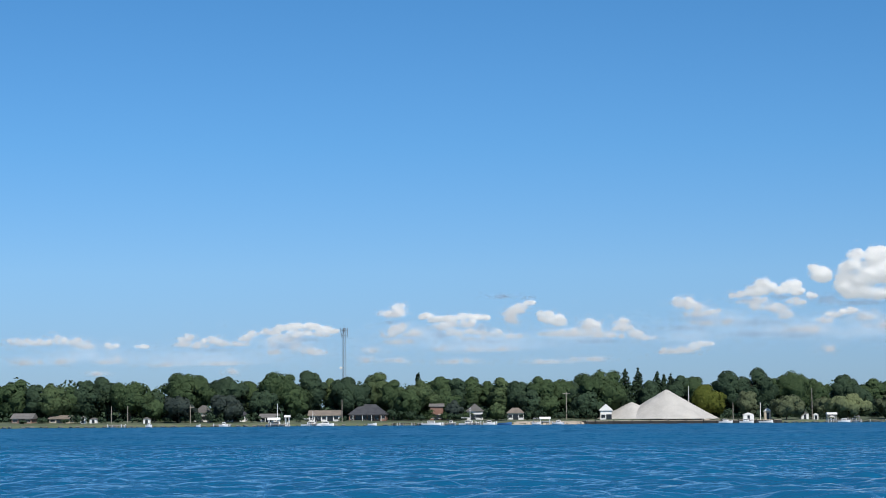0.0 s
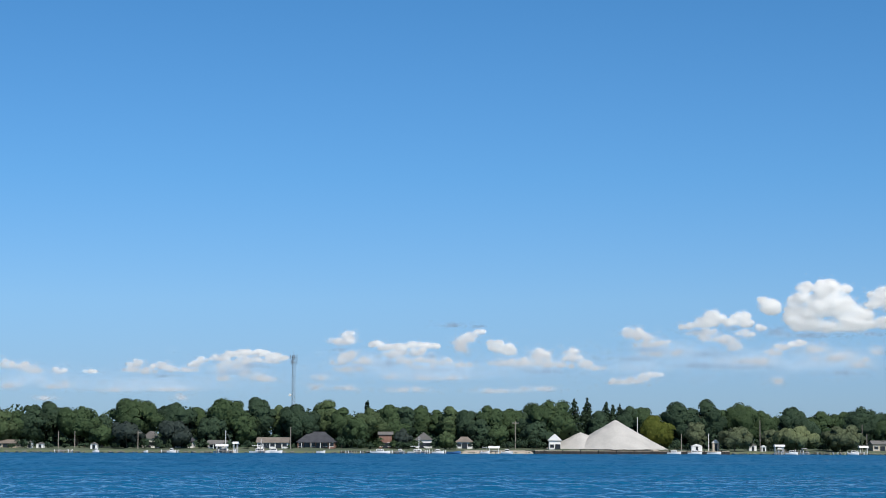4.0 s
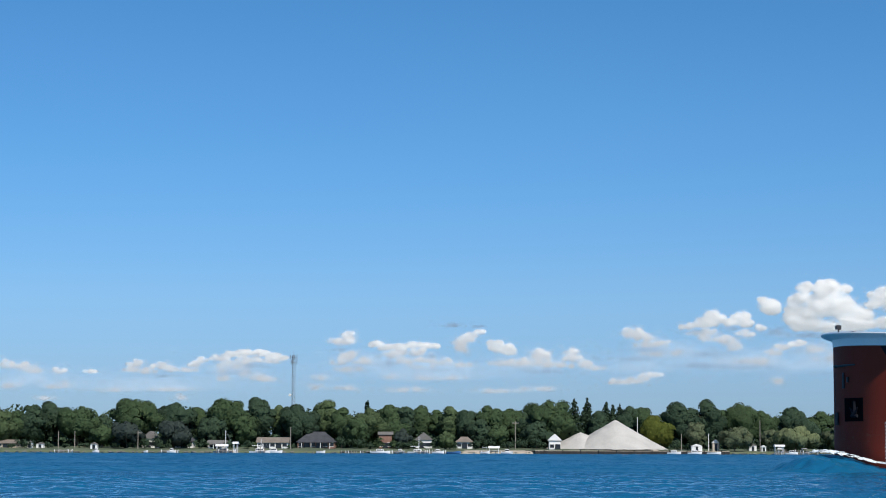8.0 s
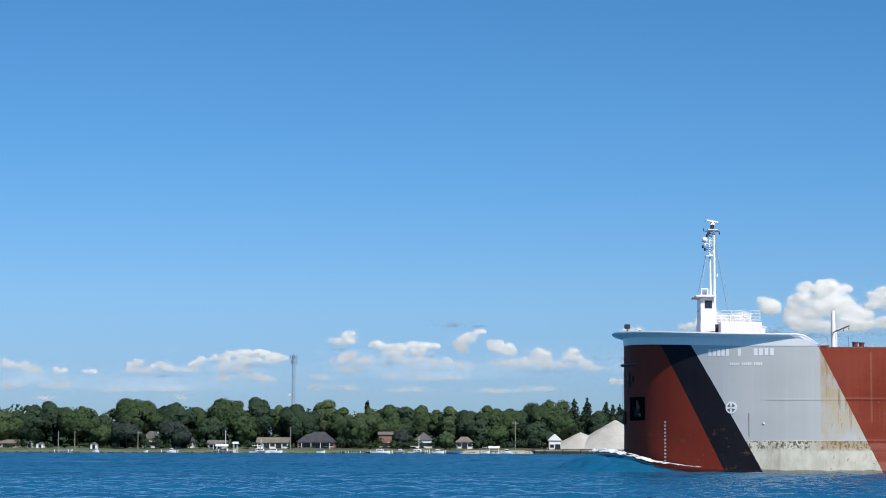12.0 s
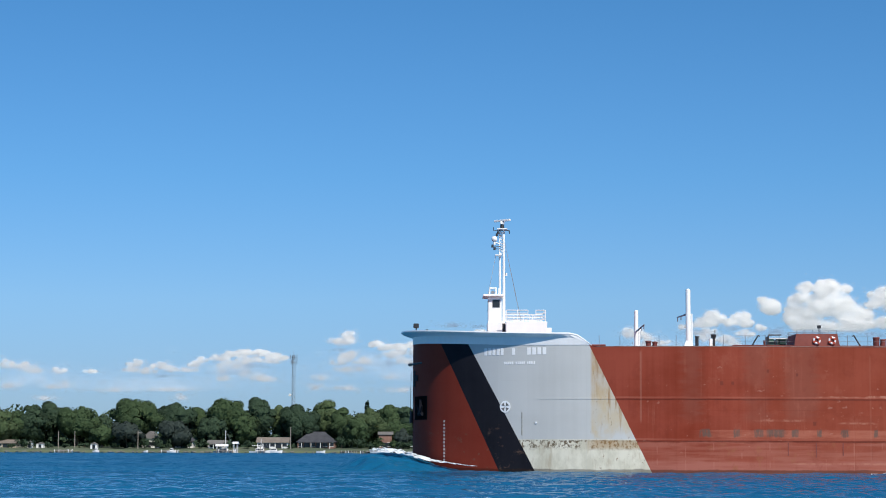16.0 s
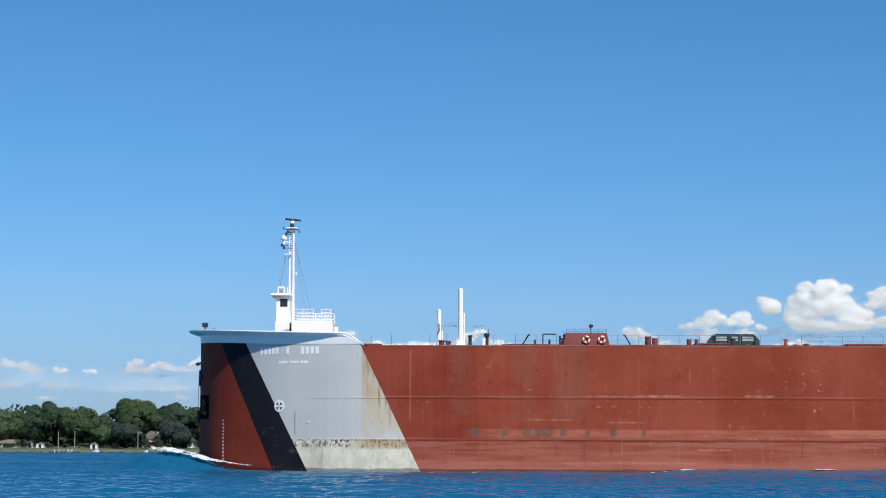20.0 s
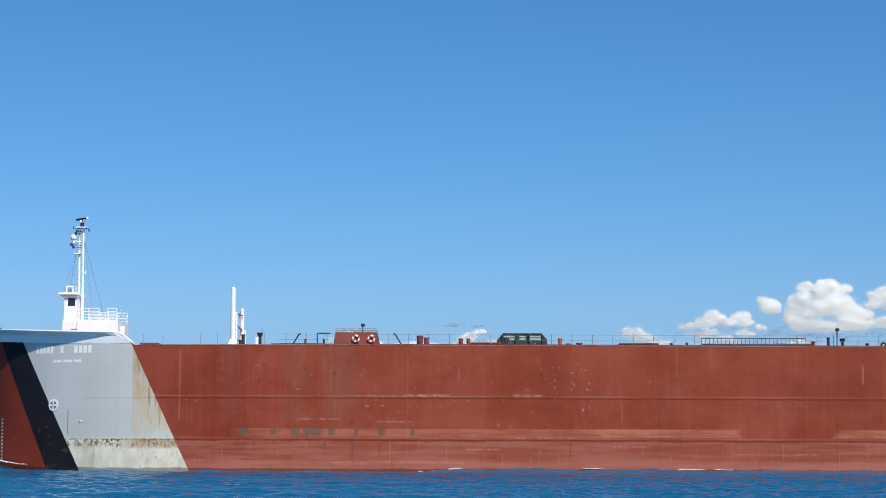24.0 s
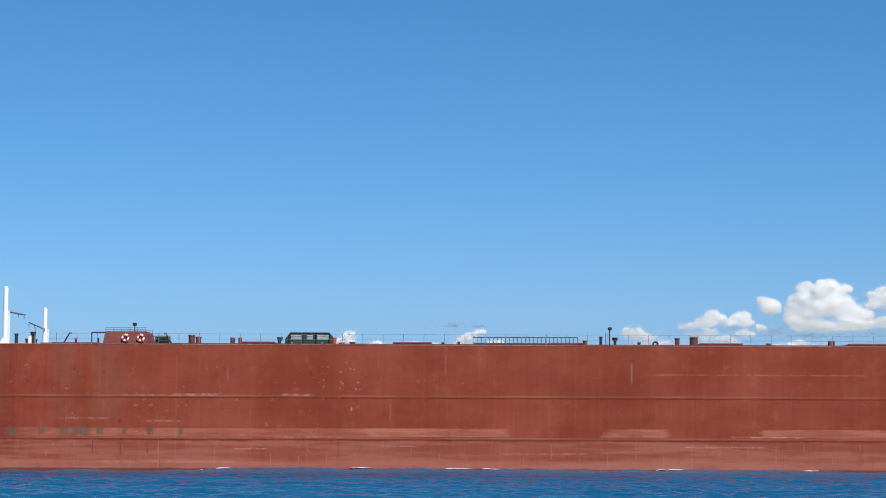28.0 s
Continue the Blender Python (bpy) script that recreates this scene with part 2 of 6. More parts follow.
def build_seawall():
    """Broken stone and timber along the waterline."""
    wall = tagged(new("seawall"), "low seawall of dark stones along the far waterline", "seawall", kind="structure")
    rng = np.random.default_rng(8)
    shapes = []
    for k in range(6):
        bm = bmesh.new()
        bmesh.ops.create_icosphere(bm, subdivisions=1, radius=0.5)
        for v in bm.verts:
            v.co = v.co * (0.8 + 0.4 * noise.noise(v.co * 2.3 + Vector((k * 7, 0, 0))))
        shapes.append(link_mesh("stone", bm, STONE))
    for i in range(280):
        x = -190 + 390 * i / 279 + rng.normal(0, 1.2)
        s = new("stone", shapes[i % 6])
        s.parent = wall
        s.matrix_basis = pose(x, shore_y(x) - 0.5 + rng.normal(0, 0.25), 0.25, 0, 0, rng.uniform(0, 360)) @ Matrix.Diagonal((rng.uniform(1.4, 2.8), rng.uniform(0.9, 1.6), rng.uniform(0.5, 1.1), 1))
    return wall


build_seawall()


# ---- trees ----
def leaves(rng, centres, radii, count, size, outward=0.75, droop=0.0, core=None):
    """Small leaf clumps round a set of lobes; each takes the light as its lobe and the whole crown face it."""
    pick = rng.choice(len(centres), count, p=radii ** 2 / (radii ** 2).sum())
    d = rng.normal(size=(count, 3))
    d[:, 2] = np.where(rng.random(count) < 0.84, np.abs(d[:, 2]), -np.abs(d[:, 2]))
    d /= np.linalg.norm(d, axis=1)[:, None]
    p = centres[pick] + d * (radii[pick] * np.where(rng.random(count) < 0.16, rng.uniform(0.8, 0.9, count), rng.uniform(0.88, 1.04, count)))[:, None]
    n = d * outward + rng.normal(size=(count, 3)) * (1 - outward)
    n /= np.linalg.norm(n, axis=1)[:, None]
    t = np.cross(n, rng.normal(size=(count, 3)))
    if droop:
        t = t * (1 - droop) + np.array([0, 0, -1.0]) * droop
        t -= n * (t * n).sum(1)[:, None]
    t /= np.linalg.norm(t, axis=1)[:, None]
    b = np.cross(n, t)
    s = size * rng.uniform(0.6, 1.3, count)[:, None]
    long = 1.0 + 1.2 * droop
    k = rng.uniform(0.2, 0.6, (count, 1))
    v = np.stack([p - t * s * long, p - b * s * (0.4 + k), p + t * s * long * 0.9, p + b * s * 0.8 + t * s * 0.1], 1).reshape(-1, 3)
    face = d * 0.55 + n * 0.1 + rng.normal(size=(count, 3)) * 0.26
    if core is not None:
        away = (p - core[0]) / core[1]
        face = face + away / np.maximum(np.linalg.norm(away, axis=1)[:, None], 0.2) * 0.9
    face /= np.linalg.norm(face, axis=1)[:, None]
    return v, np.arange(count * 4).reshape(-1, 4), face


def lobe_template():
    bm = bmesh.new()
    bmesh.ops.create_icosphere(bm, subdivisions=2, radius=1.0)
    out = np.array([v.co[:] for v in bm.verts]), np.array([[v.index for v in f.verts] for f in bm.faces])
    bm.free()
    return out


LOBE_V, LOBE_F = lobe_template()


def thick_lobes(rng, centres, radii, core):
    """The close leafage within each lobe, uneven like its outside."""
    v, f, face = [], [], []
    for i, (c, r) in enumerate(zip(centres, radii)):
        p = c + LOBE_V * (r * rng.uniform(0.62, 0.9, (len(LOBE_V), 1)))
        away = (p - core[0]) / core[1]
        away /= np.maximum(np.linalg.norm(away, axis=1)[:, None], 0.2)
        n = LOBE_V * 0.6 + rng.normal(size=p.shape) * 0.35 + away * 0.85
        v.append(p)
        f.append(LOBE_F + i * len(LOBE_V))
        face.append(n / np.linalg.norm(n, axis=1)[:, None])
    return np.concatenate(v), np.concatenate(f), np.concatenate(face)


def foliage(name, v, f, face, mat, inner=None):
    faces, normals = f.tolist(), np.repeat(face, 4, 0)
    if inner is not None:
        faces = faces + (inner[1] + len(v)).tolist()
        v, normals = np.concatenate([v, inner[0]]), np.concatenate([normals, inner[2]])
    me = raw(name, v.tolist(), faces, mat, True)
    me.normals_split_custom_set_from_vertices(normals.tolist())
    return me


def trunk_mesh(rng, h, r, limbs, reach):
    bm = bmesh.new()
    top = Vector((rng.normal(0, 0.03) * h, rng.normal(0, 0.03) * h, h))
    add_rod(bm, (0, 0, -0.6), top * 0.5, r, r * 0.7, 7)
    add_rod(bm, top * 0.5, top, r * 0.7, r * 0.25, 6)
    for i in range(limbs):
        a, k = 2 * math.pi * i / limbs + rng.uniform(-0.4, 0.4), rng.uniform(0.35, 0.75)
        add_rod(bm, top * k, top * k + Vector((math.cos(a) * reach, math.sin(a) * reach, h * 0.25)), r * 0.38, r * 0.1, 5)
    return bm


SEED = [100]
KINDS = {"dark": "tall dark green broadleaf tree on the bank", "mid": "full green broadleaf tree on the bank",
         "olive": "rounded olive-green tree hanging over the waterline", "light": "light green broadleaf tree with a loose crown", "willow": "pale green willow drooping over the waterline",
         "yellow": "yellowing broadleaf tree beside the gravel pile", "shaded": "dark full-crowned maple on a lawn, shade put into its leaf colour",
         "conifer": "dark pointed spruce standing over the other trees"}


def tree(x, back, top, spread, kind="mid", low=0.16):
    """A tree behind the waterline: top over the water, spread of the crown."""
    SEED[0] += 1
    rng = np.random.default_rng(SEED[0])
    z0 = bank_z(back)
    h = top - z0
    ob = group_of("tree", pose(x, shore_y(x) + back, z0), KINDS[kind], "tree", "trees on the far bank")
    inner = None
    if kind == "conifer":
        n = 26
        k = np.linspace(0.12, 1.0, n).repeat(5)
        a = rng.uniform(0, 6.28, len(k))
        rr = (1 - k) ** 0.8 * spread / 2 * rng.uniform(0.45, 1.1, len(k)) + 0.08
        c = np.stack([np.cos(a) * rr * 0.6, np.sin(a) * rr * 0.6, k * h - rr * 0.25], 1)
        v, f, face = leaves(rng, c, rr * 0.55 + 0.25, 2600, 0.42, 0.55, 0.3)
        part("trunk", rod((0, 0, -0.5), (0, 0, h * 0.97), 0.24, 0.04, 7), BARK, ob)
    else:
        lobes = int(rng.integers(40, 52))
        rx, rz = spread / 2, h * (1 - low) / 2
        cz = h * low + rz
        d = rng.normal(size=(lobes, 3))
        d /= np.linalg.norm(d, axis=1)[:, None]
        d *= rng.uniform(0.35, 0.8, (lobes, 1))
        c = d * np.array([rx, rx * 0.9, rz]) + np.array([0, 0, cz])
        c[0] = (rng.normal(0, 0.12) * rx, 0, cz + rz * 0.68)
        r = rng.uniform(0.16, 0.4, lobes) * math.sqrt(rx * rz)
        r[0] = 0.32 * min(rx, rz)
        droop = 0.75 if kind == "willow" else 0.0
        count = int(min(9500, 2400 + 34 * spread * h))
        core = (np.array([0, 0, cz + rz * 0.08]), np.array([rx, rx, rz]))
        v, f, face = leaves(rng, c, r, count, 0.4, 0.88, droop, core)
        inner = thick_lobes(rng, c, r, core)
        part("trunk", trunk_mesh(rng, h * 0.7, 0.018 * h + 0.12, 6, rx * 0.5), BARK, ob)
    me = foliage("crown", v, f, face, LEAF[kind], inner)
    new("crown", me).parent = ob
    return ob


def shrub(x, back, high, wide, kind="dark"):
    """A low bush on a lawn."""
    SEED[0] += 1
    rng = np.random.default_rng(SEED[0])
    ob = group_of("shrub", pose(x, shore_y(x) + back, bank_z(back)), "low rounded dark green shrub on a lawn", "shrub", "shrubs on the lawns")
    part("stem", rod((0, 0, -0.3), (0, 0, high * 0.6), 0.1, 0.04, 6), BARK, ob)
    d = rng.normal(size=(9, 3)) * np.array([wide * 0.22, wide * 0.2, high * 0.14]) + np.array([0, 0, high * 0.5])
    v, f, face = leaves(rng, d, rng.uniform(0.26, 0.4, 9) * high, 520, 0.24, 0.75)
    new("foliage", foliage("foliage", v, f, face, LEAF[kind])).parent = ob
    return ob


def woods():
    """The wood behind the gardens, too dense to tell its trees apart, and dark leafage for the shade below it."""
    rng = np.random.default_rng(77)
    for n, near, far, tall, spread_z, count, kind, name, label in (
            (520, 62, 120, 14.9, 1.2, 76000, "mid", "far_woods", "dense green wood closing the view behind the gardens"),
            # dark leaves added where shade fills the space between the trunks
            (640, 37, 60, 6.0, 1.4, 42000, "dark", "shade_undergrowth", "dark leafage and hedges filling in the shade below the trees")):
        x = rng.uniform(-260, 290, n)
        back = rng.uniform(near, far, n)
        top = tall + rng.normal(0, spread_z, n)
        r = rng.uniform(2.0, 3.8, n) * (1.0 if tall > 10 else 0.75)
        c = np.stack([x, 720 + 0.4 * x + back, top - r], 1)
        layers = [(0, 1.0), (4.0, 1.15), (8.0, 1.2), (11.0, 1.2)] if tall > 10 else [(0, 1.0), (2.4, 1.1)]
        cc = np.concatenate([c - np.array([0, dz * 0.6, dz]) for dz, _ in layers])
        rr = np.concatenate([r * k for _, k in layers])
        v, f, face = leaves(rng, cc, rr, count, 0.6, 0.75)
        ob = new(name, foliage(name, v, f, face, LEAF[kind]))
        tagged(ob, label, "woods", kind="stuff")


woods()


tree(-161.5, 45, 16.4, 16.0, "mid", 0.07)
tree(-153.5, 40, 14.5, 13.2, "dark", 0.07)
tree(-147.2, 30, 14.7, 12.1, "light", 0.07)
tree(-143.0, 38, 13.8, 8.5, "mid", 0.07)
tree(-138.6, 40, 16.0, 14.7, "dark", 0.07)
tree(-133.8, 48, 17.4, 10.6, "dark", 0.07)
tree(-123.4, 36, 15.5, 16.2, "mid", 0.07)
tree(-116.1, 42, 12.2, 11.5, "dark", 0.02)
tree(-113.6, 22, 9.3, 11.2, "mid", 0.02)
tree(-104.9, 40, 18.3, 21.2, "mid", 0.07)
tree(-105.4, 20, 10.4, 15.0, "shaded", 0.02)
tree(-92.5, 45, 17.4, 15.2, "dark", 0.07)
tree(-90.6, 20, 10.6, 14.0, "shaded", 0.02)
tree(-86.0, 52, 15.9, 9.9, "mid", 0.07)
tree(-75.8, 42, 18.8, 22.6, "mid", 0.07)
tree(-79.7, 34, 12.5, 10.7, "dark", 0.02)
tree(-65.1, 44, 19.3, 12.4, "dark", 0.07)
tree(-69.6, 36, 14.2, 9.8, "mid", 0.07)
tree(-58.1, 48, 17.7, 10.0, "light", 0.07)
tree(-51.3, 40, 17.2, 18.4, "dark", 0.07)
tree(-42.8, 55, 18.5, 14.3, "light", 0.07)
tree(-36.1, 42, 16.3, 12.1, "mid", 0.07)
tree(-26.0, 38, 15.9, 19.1, "light", 0.07)
tree(-30.1, 26, 12.5, 10.9, "mid", 0.02)
tree(-27.9, 62, 19.0, 8.5, "conifer", 0.07)
tree(-19.6, 60, 18.7, 9.3, "mid", 0.07)
tree(-13.8, 58, 18.1, 8.3, "dark", 0.07)
tree(-8.4, 60, 17.6, 9.4, "mid", 0.07)
tree(-2.5, 60, 17.0, 8.4, "mid", 0.07)
tree(-17.0, 36, 12.3, 13.1, "mid", 0.02)
tree(-14.2, 24, 8.4, 7.0, "shaded", 0.02)
tree(0.8, 18, 7.7, 6.9, "light", 0.02)
tree(2.3, 48, 17.2, 10.3, "light", 0.07)
tree(8.5, 45, 16.0, 11.4, "dark", 0.07)
tree(17.4, 42, 17.9, 12.9, "mid", 0.07)
tree(13.1, 34, 12.6, 10.2, "dark", 0.02)
tree(25.3, 46, 16.0, 12.5, "mid", 0.07)
tree(19.6, 30, 10.5, 9.2, "mid", 0.02)
tree(30.6, 44, 15.8, 10.4, "dark", 0.07)
tree(39.0, 42, 20.1, 24.1, "mid", 0.07)
tree(34.2, 30, 11.9, 13.4, "dark", 0.02)
tree(50.0, 55, 20.5, 10.3, "conifer", 0.07)
tree(55.1, 56, 20.8, 9.6, "conifer", 0.07)
tree(58.7, 50, 17.1, 8.5, "dark", 0.07)
tree(62.4, 55, 19.2, 8.8, "conifer", 0.07)
tree(65.3, 58, 18.4, 8.9, "conifer", 0.07)
tree(68.2, 60, 18.9, 9.7, "conifer", 0.07)
tree(71.5, 52, 18.8, 11.8, "dark", 0.07)
tree(76.9, 50, 18.2, 11.8, "mid", 0.07)
tree(80.4, 34, 14.5, 15.0, "yellow", 0.02)
tree(90.7, 46, 20.2, 16.2, "dark", 0.07)
tree(100.6, 48, 21.2, 19.6, "dark", 0.07)
tree(114.8, 46, 20.0, 17.5, "mid", 0.07)
tree(108.4, 50, 17.2, 10.9, "mid", 0.07)
tree(125.1, 46, 16.9, 14.3, "mid", 0.07)
tree(137.3, 48, 18.8, 14.4, "dark", 0.07)
tree(149.1, 50, 17.2, 15.6, "mid", 0.07)
tree(141.3, 40, 14.7, 13.2, "dark", 0.02)
tree(167.7, 46, 19.1, 22.4, "dark", 0.07)
tree(158.8, 50, 16.9, 14.6, "mid", 0.07)
tree(183.0, 48, 18.0, 17.0, "mid", 0.07)
tree(94.0, 18, 12.1, 8.8, "olive", 0.02)
tree(107.1, 6, 10.0, 15.6, "olive", 0.02)
tree(131.1, 6, 10.6, 18.6, "willow", 0.02)
tree(122.5, 12, 9.1, 9.3, "olive", 0.02)
tree(150.0, 7, 10.5, 17.8, "olive", 0.02)
tree(173.7, 24, 13.3, 14.2, "mid", 0.02)
tree(194.5, 44, 19.4, 20.4, "mid", 0.07)
shrub(-141.0, 20, 1.2, 3.7)
shrub(-137.2, 18, 3.1, 4.4)
shrub(-129.0, 18, 1.7, 3.3)
shrub(-124.6, 20, 1.5, 3.0)
shrub(-118.2, 18, 1.9, 3.7)
shrub(-108.8, 20, 2.1, 4.5)
shrub(-103.4, 18, 2.6, 3.4)
shrub(-95.4, 17, 4.5, 3.4)
shrub(-99.4, 17, 3.0, 2.3)
shrub(-94.0, 20, 1.8, 3.0)
shrub(-86.3, 19, 2.2, 3.1)
shrub(-82.3, 19, 3.0, 4.6)
shrub(-72.0, 18, 2.3, 3.5)
shrub(-66.2, 19, 2.7, 4.6)
shrub(-52.0, 20, 1.6, 2.3)
shrub(-35.1, 20, 4.0, 5.1)
shrub(-29.9, 20, 3.7, 4.7)
shrub(-25.4, 20, 2.3, 3.2)
shrub(-15.1, 20, 3.0, 4.0)
shrub(-12.3, 18, 2.3, 2.8)
shrub(-2.4, 22, 3.4, 4.0)
shrub(3.2, 20, 2.7, 2.8)
shrub(11.7, 22, 3.0, 3.6)
shrub(15.8, 24, 3.8, 4.9)
shrub(23.4, 18, 2.8, 3.6)
shrub(28.6, 20, 3.6, 4.9)
shrub(33.8, 20, 4.0, 4.9)
shrub(86.1, 22, 3.0, 3.8)
shrub(90.3, 20, 2.3, 2.9)
shrub(105.2, 16, 2.1, 3.4)
shrub(116.2, 22, 3.6, 3.8)
shrub(121.3, 12, 2.3, 3.0)
shrub(144.1, 18, 2.6, 3.9)
shrub(157.0, 16, 3.1, 3.9)
shrub(168.0, 20, 3.5, 3.9)
shrub(-22.8, 24, 3.4, 3.8, "mid")
shrub(-17.6, 24, 2.6, 3.2, "mid")
shrub(-100.9, 22, 3.6, 4.0, "mid")
shrub(-9.8, 26, 2.6, 3.0, "mid")
shrub(-148.6, 20, 1.9, 4.4)
shrub(-153.2, 18, 1.2, 2.9)


# ---- houses, poles, boats on the far bank ----
def put_at(x, back, z=None, turn=0.0):
    return pose(x, shore_y(x) + back, bank_z(back) if z is None else z, 0, 0, turn)


def house(x, back, w, top, eave, walls, roof, label, hip=False, deep=8.0, doors=1, windows=2, porch=False, turn=0.0, gable_front=False):
    """A house: top and eave are heights over the water."""
    z0 = bank_z(back) - 0.25
    h, e = top - z0, eave - z0
    ob = group_of("house", pose(x, shore_y(x) + back, z0, 0, 0, turn), label, "house", "houses on the far bank")
    part("wall", box(-w / 2, w / 2, 0, deep, 0, e), walls, ob)
    bm = bmesh.new()
    o = 0.45
    base = [bm.verts.new(p) for p in ((-w / 2 - o, -o, e), (w / 2 + o, -o, e), (w / 2 + o, deep + o, e), (-w / 2 - o, deep + o, e))]
    low = [bm.verts.new(v.co - Vector((0, 0, 0.18))) for v in base]
    if gable_front:
        r = [bm.verts.new((0, -o, h)), bm.verts.new((0, deep + o, h))]
        faces = [(base[0], base[1], r[0]), (base[1], base[2], r[1], r[0]), (base[2], base[3], r[1]), (base[3], base[0], r[0], r[1])]
    else:
        k = min(w * 0.3, deep / 2) if hip else -o
        r = [bm.verts.new((-w / 2 + k, deep / 2, h)), bm.verts.new((w / 2 - k, deep / 2, h))]
        faces = [(base[0], base[1], r[1], r[0]), (base[1], base[2], r[1]), (base[2], base[3], r[0], r[1]), (base[3], base[0], r[0])]
    for f in faces:
        bm.faces.new(f)
    for i in range(4):
        j = (i + 1) % 4
        bm.faces.new((base[i], low[i], low[j], base[j]))
    bm.faces.new(low)
    bmesh.ops.recalc_face_normals(bm, faces=bm.faces)
    part("roof", bm, roof, ob)
    if gable_front:
        g = bmesh.new()
        v = [g.verts.new(p) for p in ((-w / 2, 0, e - 0.02), (w / 2, 0, e - 0.02), (0, 0, h - 0.25), (-w / 2, 0.2, e - 0.02), (w / 2, 0.2, e - 0.02), (0, 0.2, h - 0.25))]
        g.faces.new(v[:3]), g.faces.new(v[3:])
        for i, j in ((0, 1), (1, 2), (2, 0)):
            g.faces.new((v[i], v[j], v[j + 3], v[i + 3]))
        bmesh.ops.recalc_face_normals(g, faces=g.faces)
        part("gable", g, walls, ob)
    n = doors + windows
    for i in range(n):
        cx = -w / 2 + w * (i + 0.5) / n
        if i % 2 == 1 and i // 2 < doors or (doors and windows == 0):
            door = part("door", box(cx - 1.0, cx + 1.0, -0.05, 0.02, 0.1, min(2.2, e - 0.3)), WINDOW, ob)
        else:
            win = part("window", box(cx - 0.75, cx + 0.75, -0.04, 0.02, min(0.9, e * 0.35), min(2.1, e - 0.35)), WINDOW, ob)
            part("window_head", box(cx - 0.85, cx + 0.85, -0.07, -0.042, min(2.1, e - 0.35), min(2.22, e - 0.25)), WHITE, win)
            part("window_sill", box(cx - 0.85, cx + 0.85, -0.1, -0.042, min(0.78, e * 0.3), min(0.9, e * 0.35)), WHITE, win)
    if porch:
        part("porch_roof", box(-w * 0.4, w * 0.4, -2.4, -0.02, e - 0.35, e - 0.2), roof, ob)
        for i in range(4):
            px = -w * 0.38 + w * 0.76 * i / 3
            part("porch_post", box(px - 0.08, px + 0.08, -2.3, -2.14, 0, e - 0.35), WHITE, ob)
    return ob


def shed(x, back, w, h, mat, roof, label):
    ob = group_of("shed", put_at(x, back), label, "shed", "sheds on the far bank")
    part("wall", box(-w / 2, w / 2, 0, 2.5, -0.2, h * 0.7), mat, ob)
    bm = bmesh.new()
    v = [bm.verts.new(p) for p in ((-w / 2 - 0.2, -0.2, h * 0.7), (w / 2 + 0.2, -0.2, h * 0.7), (0, -0.2, h), (-w / 2 - 0.2, 2.7, h * 0.7), (w / 2 + 0.2, 2.7, h * 0.7), (0, 2.7, h))]
    for f in ((0, 1, 2), (5, 4, 3), (0, 2, 5, 3), (1, 4, 5, 2), (0, 3, 4, 1)):
        bm.faces.new([v[i] for i in f])
    part("roof", bm, roof, ob)
    part("door", box(-0.45, 0.45, -0.04, 0.01, 0, h * 0.6), WINDOW, ob)
    return ob


def utility_pole(x, back, top, arm=True, wood=True):
    z0 = bank_z(back)
    h = top - z0
    ob = group_of("utility_pole", put_at(x, back), "tall weathered wooden utility pole" if wood else "tall pale flagpole on a lawn", "pole", "poles on the far bank")
    part("pole", rod((0, 0, -0.5), (0, 0, h), 0.17, 0.11, 8), TIMBER if wood else WHITE, ob)
    if arm:
        part("crossarm", box(-1.3, 1.3, -0.09, 0.09, h - 0.75, h - 0.55), TIMBER, ob)
        for k in (-1.15, -0.5, 0.5, 1.15):
            part("insulator", rod((k, 0, h - 0.55), (k, 0, h - 0.32), 0.08, 0.05, 6), STEEL, ob)
    return ob


def dock(x, out, length, posts, tall, label, mat=None):
    """A timber dock on piles along the waterline."""
    ob = group_of("dock", pose(x, shore_y(x) - out, 0), label, "dock", "docks on the far bank")
    part("dock_deck", box(-length / 2, length / 2, -1.0, 1.0, 0.55, 0.75), mat or TIMBER, ob)
    rng = np.random.default_rng(int(abs(x) * 10) + posts)
    for i in range(posts):
        px = -length / 2 + length * (i + rng.uniform(0.15, 0.85)) / posts
        for y in (-1.08, 1.08):
            part("dock_post", rod((px, y, -1.5), (px, y, 0.7 + tall * rng.uniform(0.1, 0.85)), 0.12, 0.11, 7), WHITE if rng.random() < 0.4 else TIMBER, ob)
    return ob


